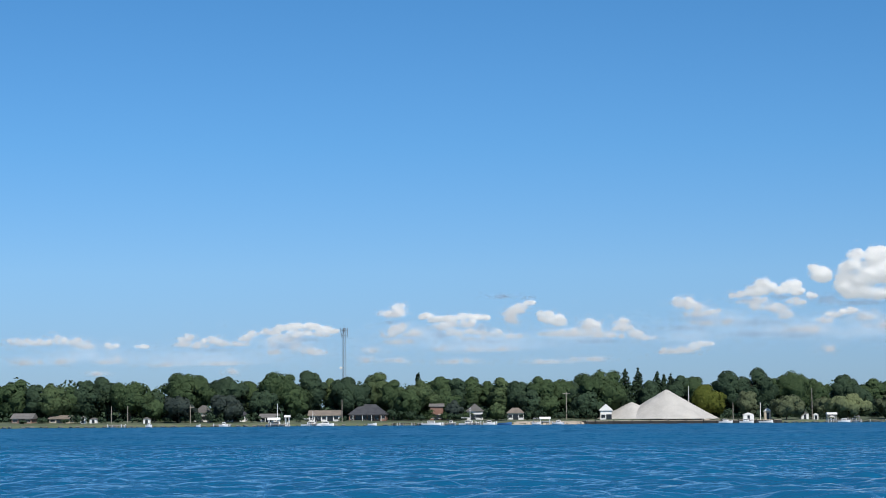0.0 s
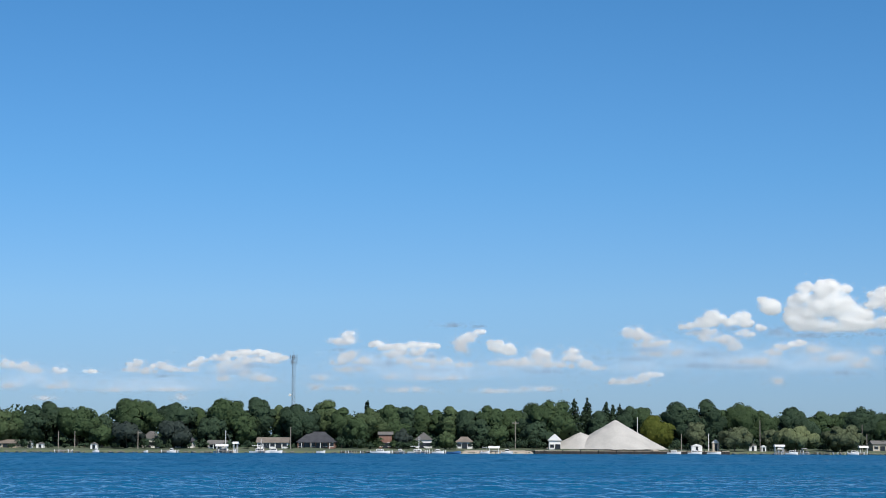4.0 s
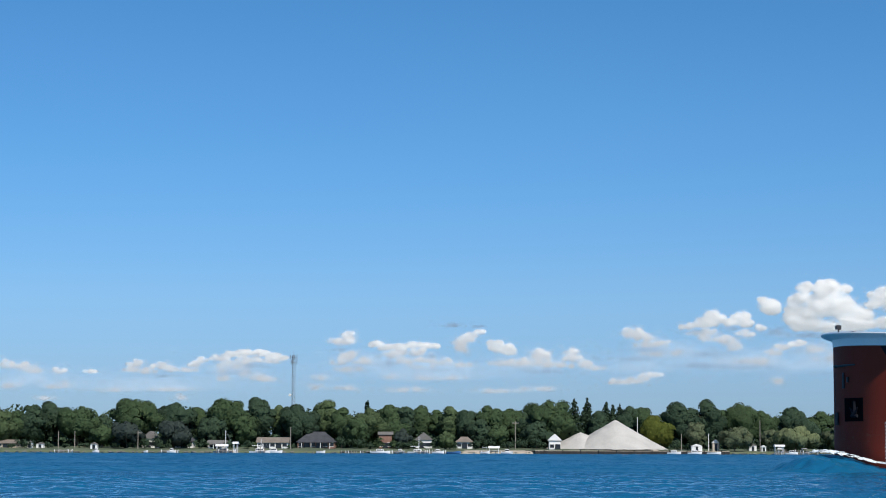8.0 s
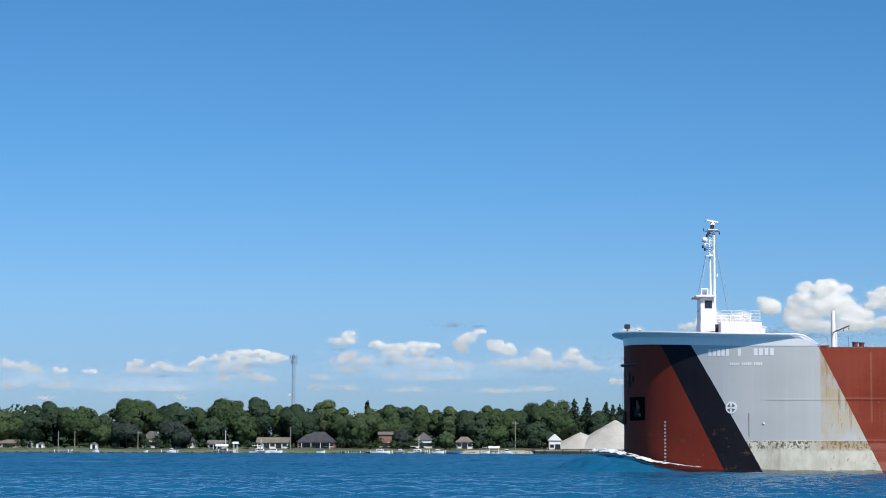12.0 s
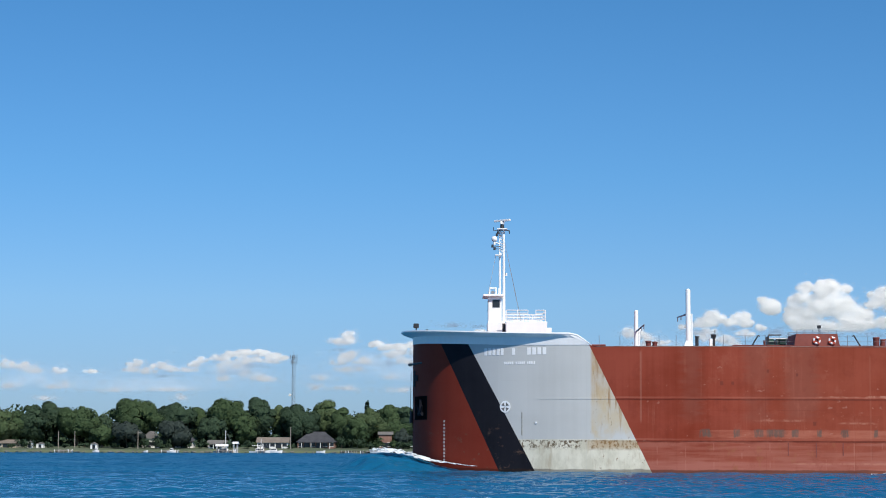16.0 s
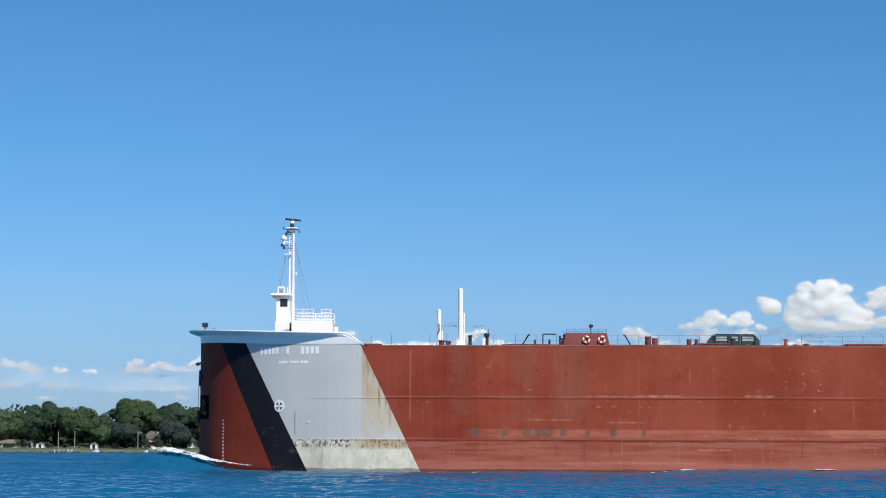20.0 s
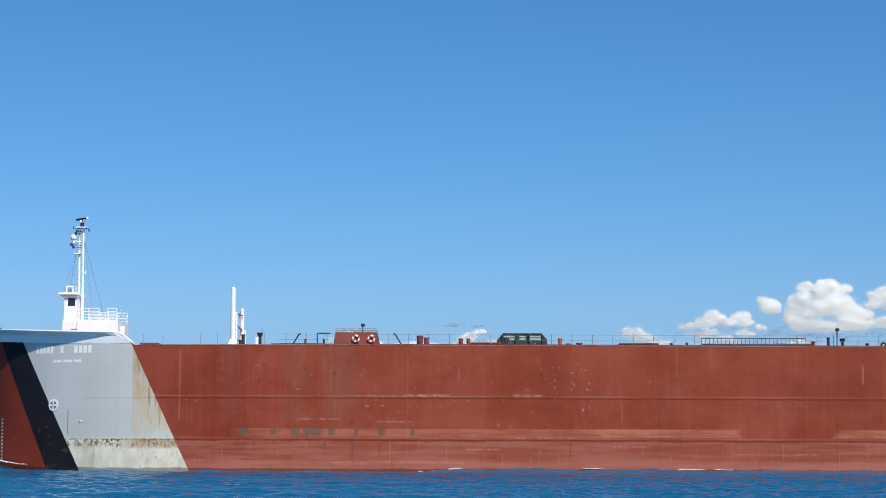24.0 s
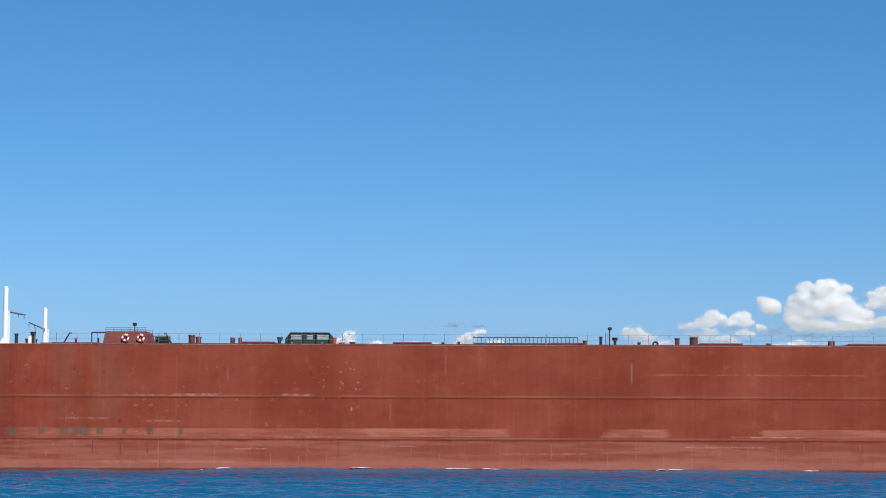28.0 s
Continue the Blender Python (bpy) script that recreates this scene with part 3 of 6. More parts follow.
def boat(x, out, length, label, cabin=True, canopy=False, mat=None, z=0.0):
    """A moored motor boat, bow to one side."""
    ob = group_of("boat", pose(x, shore_y(x) - out, z, 0, 0, 0), label, "boat", "boats at the far bank")
    bm = bmesh.new()
    n = 10
    rows = []
    for i in range(n + 1):
        u = i / n
        w = 1.15 * (1 - max(0, (u - 0.45) / 0.55) ** 2.2) + 0.02
        s = 0.62 + 0.3 * u ** 2
        rows.append([bm.verts.new((-length / 2 + length * u, y, zz)) for y, zz in ((-w, s), (-w * 0.8, 0.1), (0, -0.3), (w * 0.8, 0.1), (w, s))])
    for a, b in zip(rows, rows[1:]):
        for j in range(4):
            bm.faces.new((a[j], b[j], b[j + 1], a[j + 1]))
        bm.faces.new((a[4], b[4], b[0], a[0]))
    bm.faces.new(rows[0])
    bmesh.ops.recalc_face_normals(bm, faces=bm.faces)
    part("hull", bm, mat or WHITE, ob)
    if cabin:
        bm = box(-length * 0.2, length * 0.18, -0.8, 0.8, 0.58, 1.45, 0.12)
        c = part("cabin", bm, WHITE, ob)
        part("windscreen", box(-length * 0.17, length * 0.15, -0.84, -0.8, 0.95, 1.28), WINDOW, c)
    if canopy:
        part("canopy", box(-length * 0.3, length * 0.25, -1.05, 1.05, 2.1, 2.22, 0.04), WHITE, ob)
        for px in (-length * 0.28, length * 0.23):
            for y in (-0.95, 0.95):
                part("canopy_post", rod((px, y, 0.55), (px, y, 2.12), 0.05, None, 6), STEEL, ob)
    return ob


def boat_hoist(x, out, w, h, label):
    """A boat lift under a canopy on four legs."""
    ob = group_of("boat_hoist", pose(x, shore_y(x) - out, 0), label, "boat hoist", "boat hoists at the far bank")
    for px in (-w / 2, w / 2):
        for y in (-1.4, 1.4):
            part("leg", rod((px, y, -1.2), (px, y, h - 0.5), 0.09, None, 7), WHITE, ob)
    bm = bmesh.new()
    rows = [[bm.verts.new((px, 1.7 * math.cos(a), h - 0.75 + 0.75 * math.sin(a))) for a in np.linspace(0, math.pi, 7)] for px in (-w / 2 - 0.4, w / 2 + 0.4)]
    for j in range(6):
        bm.faces.new((rows[0][j], rows[1][j], rows[1][j + 1], rows[0][j + 1]))
    bm.faces.new(rows[0]), bm.faces.new(rows[1][::-1])
    bm.faces.new((rows[0][0], rows[0][6], rows[1][6], rows[1][0]))
    part("canopy", bm, WHITE, ob)
    part("cradle", box(-w / 2, w / 2, -1.3, 1.3, 0.9, 1.05), STEEL, ob)
    return ob


def sail_mast(x, out, top, label="moored sailing boat with a bare white mast"):
    ob = boat(x, out, 7.0, label, True, False)
    part("mast", rod((0.4, 0, 0.9), (0.4, 0, top), 0.12, 0.08, 8), WHITE, ob)
    part("sail_boom", rod((0.4, 0, 2.4), (-2.6, 0, 2.4), 0.08, None, 7), WHITE, ob)
    part("stay", rod((0.4, 0, top), (3.3, 0, 1.2), 0.03, None, 5), STEEL, ob)
    return ob


def radio_tower(x, y, top):
    ob = group_of("radio_tower", pose(x, y, 1.5), "tall grey lattice radio tower with aerials at its head", "tower")
    h = top - 1.5
    legs = [(0.95 * math.cos(a), 0.95 * math.sin(a)) for a in (0.4, 2.494, 4.589)]
    for lx, ly in legs:
        part("leg", rod((lx, ly, -0.5), (lx * 0.75, ly * 0.75, h), 0.11, 0.08, 6), TOWER_STEEL, ob)
    n = 22
    for i in range(n):
        z0, z1 = h * i / n, h * (i + 1) / n
        bm = bmesh.new()
        for k in range(3):
            a, b = legs[k], legs[(k + 1) % 3]
            s0, s1 = 1 - 0.25 * z0 / h, 1 - 0.25 * z1 / h
            add_rod(bm, (a[0] * s0, a[1] * s0, z0), (b[0] * s1, b[1] * s1, z1), 0.045, None, 4)
            add_rod(bm, (a[0] * s1, a[1] * s1, z1), (b[0] * s1, b[1] * s1, z1), 0.04, None, 4)
        part("bracing", bm, TOWER_STEEL, ob)
    for ring_z, m in ((h - 0.8, 4), (h - 3.0, 3)):
        part("ring_mount", ring(bmesh.new(), pose(0, 0, ring_z), 1.35, 0.09, 14, 5), TOWER_STEEL, ob)
        for k in range(m):
            a = 2 * math.pi * k / m + 0.3
            cx, cy = 1.5 * math.cos(a), 1.5 * math.sin(a)
            part("aerial_panel", box(cx - 0.13, cx + 0.13, cy - 0.1, cy + 0.1, ring_z - 1.0, ring_z + 1.1, 0.03), TOWER_STEEL, ob)
    part("dish", rod((-1.4, -0.5, h - 17.5), (-1.5, -0.95, h - 17.5), 0.65, 0.55, 14), WHITE, ob, "white round dish")
    part("lightning_rod", rod((0, 0, h), (0, 0, h + 1.6), 0.05, None, 5), TOWER_STEEL, ob)


def gravel_pile(x, y, r, top, z0, seed, label, mat=None):
    rng_off = Vector((seed * 3.1, 0, 0))
    bm = bmesh.new()
    nr, na = 26, 72
    tip = bm.verts.new((0, 0, top - z0 - 0.12))
    rows = []
    for i in range(1, nr + 1):
        u = i / nr
        row = []
        for j in range(na):
            a = 2 * math.pi * j / na
            d = Vector((math.cos(a), math.sin(a), 0))
            w = 1 + 0.07 * noise.noise(d * 1.7 + rng_off)
            rr = r * u * w
            z = (top - z0) * (1 - u) ** 1.04 + 0.16 * noise.noise(Vector((d.x * rr, d.y * rr, 0)) * 0.35 + rng_off) + 0.12 * noise.noise(Vector((a * 6, u * 0.8, seed)))
            if u < 0.12:
                z -= 0.6 * (0.12 - u)
            row.append(bm.verts.new((d.x * rr, d.y * rr, max(z, -0.5))))
        rows.append(row)
    for j in range(na):
        bm.faces.new((tip, rows[0][j], rows[0][(j + 1) % na]))
    for a, b in zip(rows, rows[1:]):
        for j in range(na):
            bm.faces.new((a[j], b[j], b[(j + 1) % na], a[(j + 1) % na]))
    ob = new("gravel_cone", link_mesh("gravel_cone", bm, mat or GRAVEL, True))
    ob.matrix_basis = pose(x, y, z0)
    return tagged(ob, label, "gravel")


def quay(x0, x1, out, label):
    """A dark steel and timber quay wall below the gravel."""
    xm = (x0 + x1) / 2
    ang = math.degrees(math.atan(0.4))
    L = (x1 - x0) / math.cos(math.radians(ang))
    ob = group_of("quay", pose(xm, shore_y(xm) - out, 0, 0, 0, ang), label, "quay")
    part("quay_top", box(-L / 2, L / 2, -0.6, 8.0, 0.95, 1.15), SAND, ob)
    n = int(L / 2.2)
    for i in range(n):
        px = -L / 2 + L * (i + 0.5) / n
        part("quay_panel", box(px - L / n / 2 + 0.04, px + L / n / 2 - 0.04, -0.75, -0.5, -1.5, 0.95), DARKTIMBER, ob)
    for i in range(n // 3):
        px = -L / 2 + L * (i + 0.5) / (n // 3)
        part("fender_pile", rod((px, -0.9, -1.5), (px, -0.9, 1.35), 0.18, 0.16, 7), DARKTIMBER, ob)


def beach(x0, x1, label):
    """A strip of pale sand between lawn and water."""
    rng = np.random.default_rng(31)
    xs = np.linspace(x0, x1, 60)
    back = (-2.2, -1.2, 0.0, 2.5, 6.0, 9.0)
    rows = []
    for i, x in enumerate(xs):
        end = min(i, 59 - i) / 8.0
        for b in back:
            z = np.interp(b, (-2.2, -1.2, 0, 9), (-0.3, 0.25, 0.82, 1.13)) + rng.normal(0, 0.03)
            rows.append((x, shore_y(x) + b, z if end >= 1 else z - 0.5 * (1 - end)))
    ob = new("beach", raw("beach", rows, grid_faces(60, len(back)).tolist(), SAND, True))
    return tagged(ob, label, "beach", kind="structure")


house(-154.9, 24, 6.5, 4.79, 3.14, BRICK, GREYROOF, "brick bungalow under a grey roof among trees")
house(-143.4, 24, 6.7, 4.12, 3.01, BEIGE, TANROOF, "low beige cottage with a wide garage", doors=2, windows=1)
shed(-135.5, 20, 1.5, 2.3, WHITE, GREYROOF, "small white garden shed on the lawn")
shed(-132.3, 20, 2.4, 1.8, WHITE, GREYROOF, "white garden shed with a low roof")
shed(-114.5, 12, 2.2, 2.1, WHITE, GREYROOF, "white shed beside the seawall")
house(-98.9, 26, 5.2, 7.22, 4.75, SIDING, GREYROOF, "white two-storey house with a steep gable", gable_front=True, windows=3)
house(-88.0, 26, 6.0, 6.15, 3.86, SIDING, SHINGLE, "white house with an open garage", doors=2, windows=1, hip=True)
house(-77.0, 22, 5.8, 4.29, 3.14, SIDING, GREYROOF, "long white cottage with a porch", porch=True)
house(-58.7, 24, 10.5, 5.36, 3.62, SIDING, TANROOF, "white ranch house under a tan roof", doors=2, windows=3)
house(-44.3, 28, 12.9, 7.43, 3.9, BRICK, SHINGLE, "brick bungalow under a broad dark hipped roof", hip=True, deep=12.0, doors=2, windows=4, porch=True)
house(-20.4, 28, 4.6, 7.6, 6.6, BRICK, GREYROOF, "red brick two-storey house with a grey roof", windows=2)
house(-6.9, 30, 5.7, 7.51, 4.9, SIDING, GREYROOF, "white house with a grey roof behind the docks", gable_front=True, windows=3)
house(7.7, 28, 5.7, 5.98, 4.16, SIDING, TANROOF, "pale low house half hidden by trees", hip=True)
house(40.4, 20, 4.1, 7.15, 4.91, SIDING, WHITE, "tall white shed beside the gravel pile", gable_front=True, windows=1, deep=6.0)
shed(92.8, 8, 3.9, 2.7, WHITE, WHITE, "white workshop shed on the quay")
shed(100.4, 10, 2.5, 4.3, BEIGE, WHITE, "pale open shelter on the quay")
house(131.7, 34, 5.7, 9.58, 6.98, SIDING, GREYROOF, "white house with a grey gable above a willow", gable_front=True)
shed(115.2, 12, 2.7, 2.9, WHITE, GREYROOF, "small white boat shed behind the docks")
shed(119.2, 10, 1.7, 2.3, WHITE, WHITE, "small white hut at the waterline")
house(168.8, 16, 7.6, 5.38, 4.08, BEIGE, GREYROOF, "low pale boathouse on the lawn")
utility_pole(-126.0, 16, 6.95, False, True)
utility_pole(-121.0, 16, 6.98, False, True)
utility_pole(-101.1, 14, 7.11, True, True)
utility_pole(-52.1, 16, 8.82, False, True)
utility_pole(-19.1, 40, 10.94, True, True)
utility_pole(25.9, 20, 11.5, True, True)
utility_pole(73.7, 44, 13.94, False, False)
utility_pole(87.1, 10, 7.39, False, True)
utility_pole(117.7, 10, 12.61, False, True)
utility_pole(159.4, 12, 11.31, False, True)
utility_pole(160.4, 8, 7.86, False, True)
utility_pole(97.3, 8, 7.44, False, False)
sail_mast(-71.8, 4, 7.5)
sail_mast(-60.6, 3, 4.8)
boat_hoist(-72.4, 5, 3.3, 2.9, "white boat hoist with a rounded canopy")
boat_hoist(-68.2, 4, 1.1, 3.7, "narrow white boat hoist at a dock")
sail_mast(-8.6, 5, 5.9)
boat_hoist(17.5, 7, 3.1, 2.6, "white boat hoist standing in the shallows")
boat_hoist(122.5, 6, 2.9, 3.6, "white boat hoist with a rounded canopy")
boat_hoist(156.0, 5, 2.7, 3.3, "white boat hoist with a rounded canopy")
dock(-121.2, 3, 6.3, 8, 0.4, "low timber dock along the bank", None)
dock(-88.6, 4, 6.1, 6, 0.5, "low dock with pale piles", None)
dock(-71.1, 6, 7.4, 7, 1.2, "timber dock with tall white piles", None)
dock(-60.1, 4, 2.8, 3, 1.8, "short dock with tall white piles", None)
dock(-30.3, 4, 8.2, 8, 0.2, "dark timber jetty along the bank", DARKTIMBER)
dock(-19.5, 4, 13.1, 12, 0.4, "long pale dock along the bank", None)
dock(-4.1, 8, 10.6, 14, 0.9, "long dock with many white piles", None)
dock(18.3, 7, 11.7, 9, 0.6, "dock with white piles in the shallows", None)
dock(127.3, 8, 12.4, 14, 1.2, "dock crowded with white piles", None)
dock(141.5, 4, 9.4, 6, 0.3, "dark low timber jetty along the bank", DARKTIMBER)
dock(151.2, 6, 9.4, 8, 0.9, "dock with tall piles", None)
boat(-111.4, 3, 2.0, "small white boat on the bank")
boat(-96.2, 3, 1.3, "small white boat at the bank", cabin=False)
boat(-88.1, 5, 2.9, "white motor boat at a dock")
boat(-56.0, 4, 5.6, "long low white motor boat")
boat(-40.9, 3, 3.0, "white runabout at the bank", cabin=False)
boat(-21.2, 6, 6.7, "long white motor cruiser")
boat(-14.6, 5, 3.1, "white runabout at a dock")
boat(-1.7, 10, 4.2, "white motor boat at a dock")
boat(3.6, 6, 4.8, "pale runabout under a blue cover", cabin=False, mat=BLUE)
boat(14.3, 9, 3.1, "white pontoon boat with a canopy", canopy=True, cabin=False)
boat(22.1, 9, 3.9, "white motor cruiser at a dock")
boat(82.7, 3, 5.1, "white motor cruiser along the quay")
boat(90.4, 3, 5.5, "long white cruiser along the quay")
boat(97.8, 3, 5.3, "white motor boat along the quay", cabin=False)
boat(126.7, 10, 4.5, "white cabin cruiser at a crowded dock")
boat(131.9, 9, 3.3, "white pontoon boat with a canopy", canopy=True, cabin=False)
boat(151.4, 8, 4.2, "white motor boat at a dock")
radio_tower(-66.3, 923.5, 42.5)
gravel_pile(63.8, 775.5, 19.8, 12.6, 1.60, 1, "tall pale grey cone of gravel beside the river")
gravel_pile(51.0, 774.2, 14.0, 8.0, 1.67, 2, "smaller mound of pale gravel joined to a taller one")
gravel_pile(72.0, 766.8, 7.9, 4.9, 1.2, 3, "low spill of sandy gravel at the foot of a pile", SAND)
quay(31.8, 103.7, 2.0, "dark timber quay wall below the gravel piles")
beach(3.1, 40.9, "strip of pale sand along the waterline")


# ---- the ship: x aft from the stem, y from the centreline, z from the waterline ----
HALF, LENGTH, KEEL, DECK = 16.0, 300.0, -7.0, 10.22
SHIP_Y, SHIP_SPEED = 187.5, 4.75
SLANT = 0.481


def half_breadth(x):
    x = np.asarray(x, float)
    g = 1 - np.clip(1 - x / 26.0, 0, 1) ** 2
    stern = np.sqrt(np.clip((LENGTH - x) / 14.0, 0, 1)) * 0.25 + 0.75
    return HALF * np.clip(g, 0, 1) ** 0.47 * np.clip(stern, 0, 1)


def hull_paint(name, clean, worn, kind):
    """Ship's paint over plates: seams, scuffs, rust runs and a faded band at the waterline."""
    m, nt, bsdf = material(name)
    tc = node(nt, "ShaderNodeTexCoord")
    sep = node(nt, "ShaderNodeSeparateXYZ")
    nt.links.new(tc.outputs["Object"], sep.inputs[0])
    x, z = sep.outputs[0], sep.outputs[2]
    plates = grain(nt, coords(nt, (0.16, 0.05, 0.03)), 1.0, 2.0)
    broad = grain(nt, coords(nt, (0.25, 0.25, 0.5)), 0.9, 4.0)
    streaks = grain(nt, coords(nt, (2.2, 0.6, 0.08)), 1.0, 4.0, 0.6)
    fine = grain(nt, coords(nt), 3.0, 6.0, 0.65)
    scrape = grain(nt, coords(nt, (0.3, 0.2, 2.6)), 1.0, 6.0, 0.7)
    f = calc(nt, "ADD", calc(nt, "MULTIPLY", plates, 0.5), calc(nt, "ADD", calc(nt, "MULTIPLY", broad, 0.3), calc(nt, "MULTIPLY", streaks, 0.2)))
    col = blend(nt, step(nt, f, 0.36, 0.64), clean, worn)
    # plate by plate the paint has aged a little differently
    cell = node(nt, "ShaderNodeCombineXYZ")
    put(nt, calc(nt, "FLOOR", calc(nt, "DIVIDE", x, 2.43)), cell.inputs[0])
    put(nt, calc(nt, "FLOOR", calc(nt, "DIVIDE", calc(nt, "ADD", z, calc(nt, "MULTIPLY", broad, 0.1)), 4.6)), cell.inputs[2])
    wn_ = node(nt, "ShaderNodeTexWhiteNoise")
    nt.links.new(cell.outputs[0], wn_.inputs[0])
    col = blend(nt, 1.0, col, node_grey(nt, calc(nt, "MULTIPLY_ADD", wn_.outputs[0], 0.1 if kind == "red" else 0.03, 0.95 if kind == "red" else 0.985)), "MULTIPLY")
    low = step(nt, z, 3.4, 1.9)
    if kind == "red":
        def near(value, at, wide, soft):
            return step(nt, calc(nt, "ABSOLUTE", calc(nt, "SUBTRACT", value, at)), wide + soft, wide)

        def both(*values):
            out = values[0]
            for v in values[1:]:
                out = calc(nt, "MULTIPLY", out, v)
            return out

        wob = calc(nt, "MULTIPLY_ADD", grain(nt, coords(nt, (0.8, 0.3, 0.3)), 1.0, 4.0, 0.6), 0.5, -0.25)
        zw = calc(nt, "ADD", z, wob)
        # browner and duller aft of the bow
        col = blend(nt, calc(nt, "MULTIPLY", step(nt, x, 22.0, 34.0), calc(nt, "MULTIPLY_ADD", broad, 0.5, 0.1)), col, (0.285, 0.07, 0.037))
        # scoured low strakes, in layers along the waterline
        layer = grain(nt, coords(nt, (0.12, 0.1, 1.5)), 1.0, 4.0, 0.6)
        col = blend(nt, both(step(nt, zw, 2.6, 2.3), calc(nt, "MULTIPLY_ADD", step(nt, layer, 0.4, 0.6), 0.6, 0.2)), col, (0.35, 0.115, 0.08))
        col = blend(nt, both(step(nt, zw, 0.95, 0.6), calc(nt, "MULTIPLY_ADD", layer, 0.6, 0.1)), col, (0.4, 0.145, 0.11))
        # the rubbed belt over the lower strake
        zb = calc(nt, "ADD", z, calc(nt, "MULTIPLY", wob, 0.2))
        belt = both(near(zb, 3.02, 0.3, 0.08), step(nt, x, 22.6, 26.0), step(nt, x, 62.0, 54.0))
        col = blend(nt, calc(nt, "MULTIPLY", both(belt, calc(nt, "MULTIPLY_ADD", step(nt, scrape, 0.35, 0.6), 0.6, 0.3)), 0.72), col, (0.43, 0.148, 0.095))
        edge_x = calc(nt, "ADD", x, calc(nt, "MULTIPLY_ADD", scrape, 2.4, -1.2))

        def stretch_of(x0, x1, soft=0.4):
            return both(step(nt, edge_x, x0 - soft, x0 + soft), step(nt, edge_x, x1 + soft, x1 - soft))

        belt = None
        for x0, x1 in ((53.4, 65.1), (73, 78.3), (86.1, 106.4), (116.4, 138.4)):
            one = stretch_of(x0, x1)
            belt = one if belt is None else calc(nt, "MAXIMUM", belt, one)
        belt = both(belt, near(zb, 3.05, 0.3, 0.08), calc(nt, "MULTIPLY_ADD", step(nt, scrape, 0.38, 0.6), 0.55, 0.45))
        col = blend(nt, calc(nt, "MULTIPLY", belt, 0.7), col, (0.45, 0.16, 0.1))
        # two plates by the deck house gone dull and brown
        for x0, x1 in ((27.4, 29.4), (30.9, 33.4), (22.4, 23.9)):
            col = blend(nt, calc(nt, "MULTIPLY", both(stretch_of(x0, x1, 0.5), step(nt, z, 3.6, 4.6), calc(nt, "MULTIPLY_ADD", step(nt, broad, 0.35, 0.6), 0.7, 0.3)), 0.4), col, (0.22, 0.078, 0.055))
        # scrapes along the strakes, down to the primer
        ragz = calc(nt, "ADD", z, calc(nt, "MULTIPLY_ADD", grain(nt, coords(nt, (1.6, 0.3, 0.3)), 1.0, 4.0, 0.6), 0.16, -0.08))
        for x0, x1, at, wide, amount in ((37.6, 41.2, 6.1, 0.07, 0.8), (46.4, 49, 6.1, 0.07, 0.7), (33.4, 36.9, 6.08, 0.04, 0.5), (83.4, 89.1, 2.76, 0.04, 0.8), (79.4, 86.4, 1.92, 0.03, 0.7),
                                         (77.4, 94.4, 7.85, 0.03, 0.35), (42.4, 45.4, 1.7, 0.04, 0.6), (54.4, 57.4, 1.95, 0.03, 0.5), (45.9, 51.4, 2.66, 0.05, 0.5), (28.4, 32.4, 4.15, 0.06, 0.4),
                                         (31.4, 42.4, 0.62, 0.05, 0.4), (35.4, 38.4, 3.95, 0.05, 0.45), (64.4, 71.4, 1.35, 0.04, 0.4), (99.4, 104.4, 6.1, 0.06, 0.7), (110.4, 115.4, 2.7, 0.04, 0.7)):
            worn_ = calc(nt, "MULTIPLY_ADD", step(nt, grain(nt, coords(nt, (0.9, 0, 0.4)), 1.0 + at * 0.1, 4.0, 0.7), 0.42, 0.56), 0.8, 0.2)
            col = blend(nt, calc(nt, "MULTIPLY", both(stretch_of(x0, x1, 0.3), near(ragz, at, wide, 0.05), worn_), calc(nt, "MULTIPLY", amount, 0.8)), col, (0.52, 0.24, 0.165))
        # chips knocked out of the paint
        chips = both(step(nt, grain(nt, coords(nt, (1.6, 0.3, 2.2)), 1.3, 3.0, 0.55), 0.66, 0.7), near(x, 51.0, 1.6, 1.0), near(z, 6.2, 1.9, 0.8))
        col = blend(nt, calc(nt, "MULTIPLY", chips, 0.6), col, (0.55, 0.33, 0.26))
        chips = both(step(nt, grain(nt, coords(nt, (1.5, 0.3, 2.0)), 1.1, 3.0, 0.55), 0.68, 0.72), near(z, 5.2, 3.4, 1.0), step(nt, x, 58.0, 50.0))
        col = blend(nt, calc(nt, "MULTIPLY", chips, 0.4), col, (0.42, 0.2, 0.15))
        # upright welds and drips
        for at, wide, z0, z1, amount in ((19.0, 0.05, 3.8, 10.0, 0.2), (75.2, 0.05, 6.9, 8.8, 0.26), (59.9, 0.04, 7.6, 9.6, 0.13), (42, 0.05, 7.0, 8.4, 0.16), (37.8, 0.04, 0.6, 9.6, 0.07), (55.4, 0.04, 3.9, 5.6, 0.13)):
            col = blend(nt, calc(nt, "MULTIPLY", both(near(x, at, wide, 0.05), step(nt, z, z0, z0 + 0.5), step(nt, z, z1, z1 - 0.3)), amount), col, (0.5, 0.27, 0.2))
        for at, zz, r in ((75.25, 9.0, 0.09), (25.6, 7.2, 0.1), (26.5, 7.2, 0.08), (29.4, 8.2, 0.07), (31.8, 7.9, 0.06), (48.8, 7.9, 0.07), (33.2, 3.9, 0.1)):
            col = blend(nt, calc(nt, "MULTIPLY", both(near(x, at, r, 0.06), near(z, zz, r, 0.12)), 0.4), col, (0.07, 0.025, 0.02))
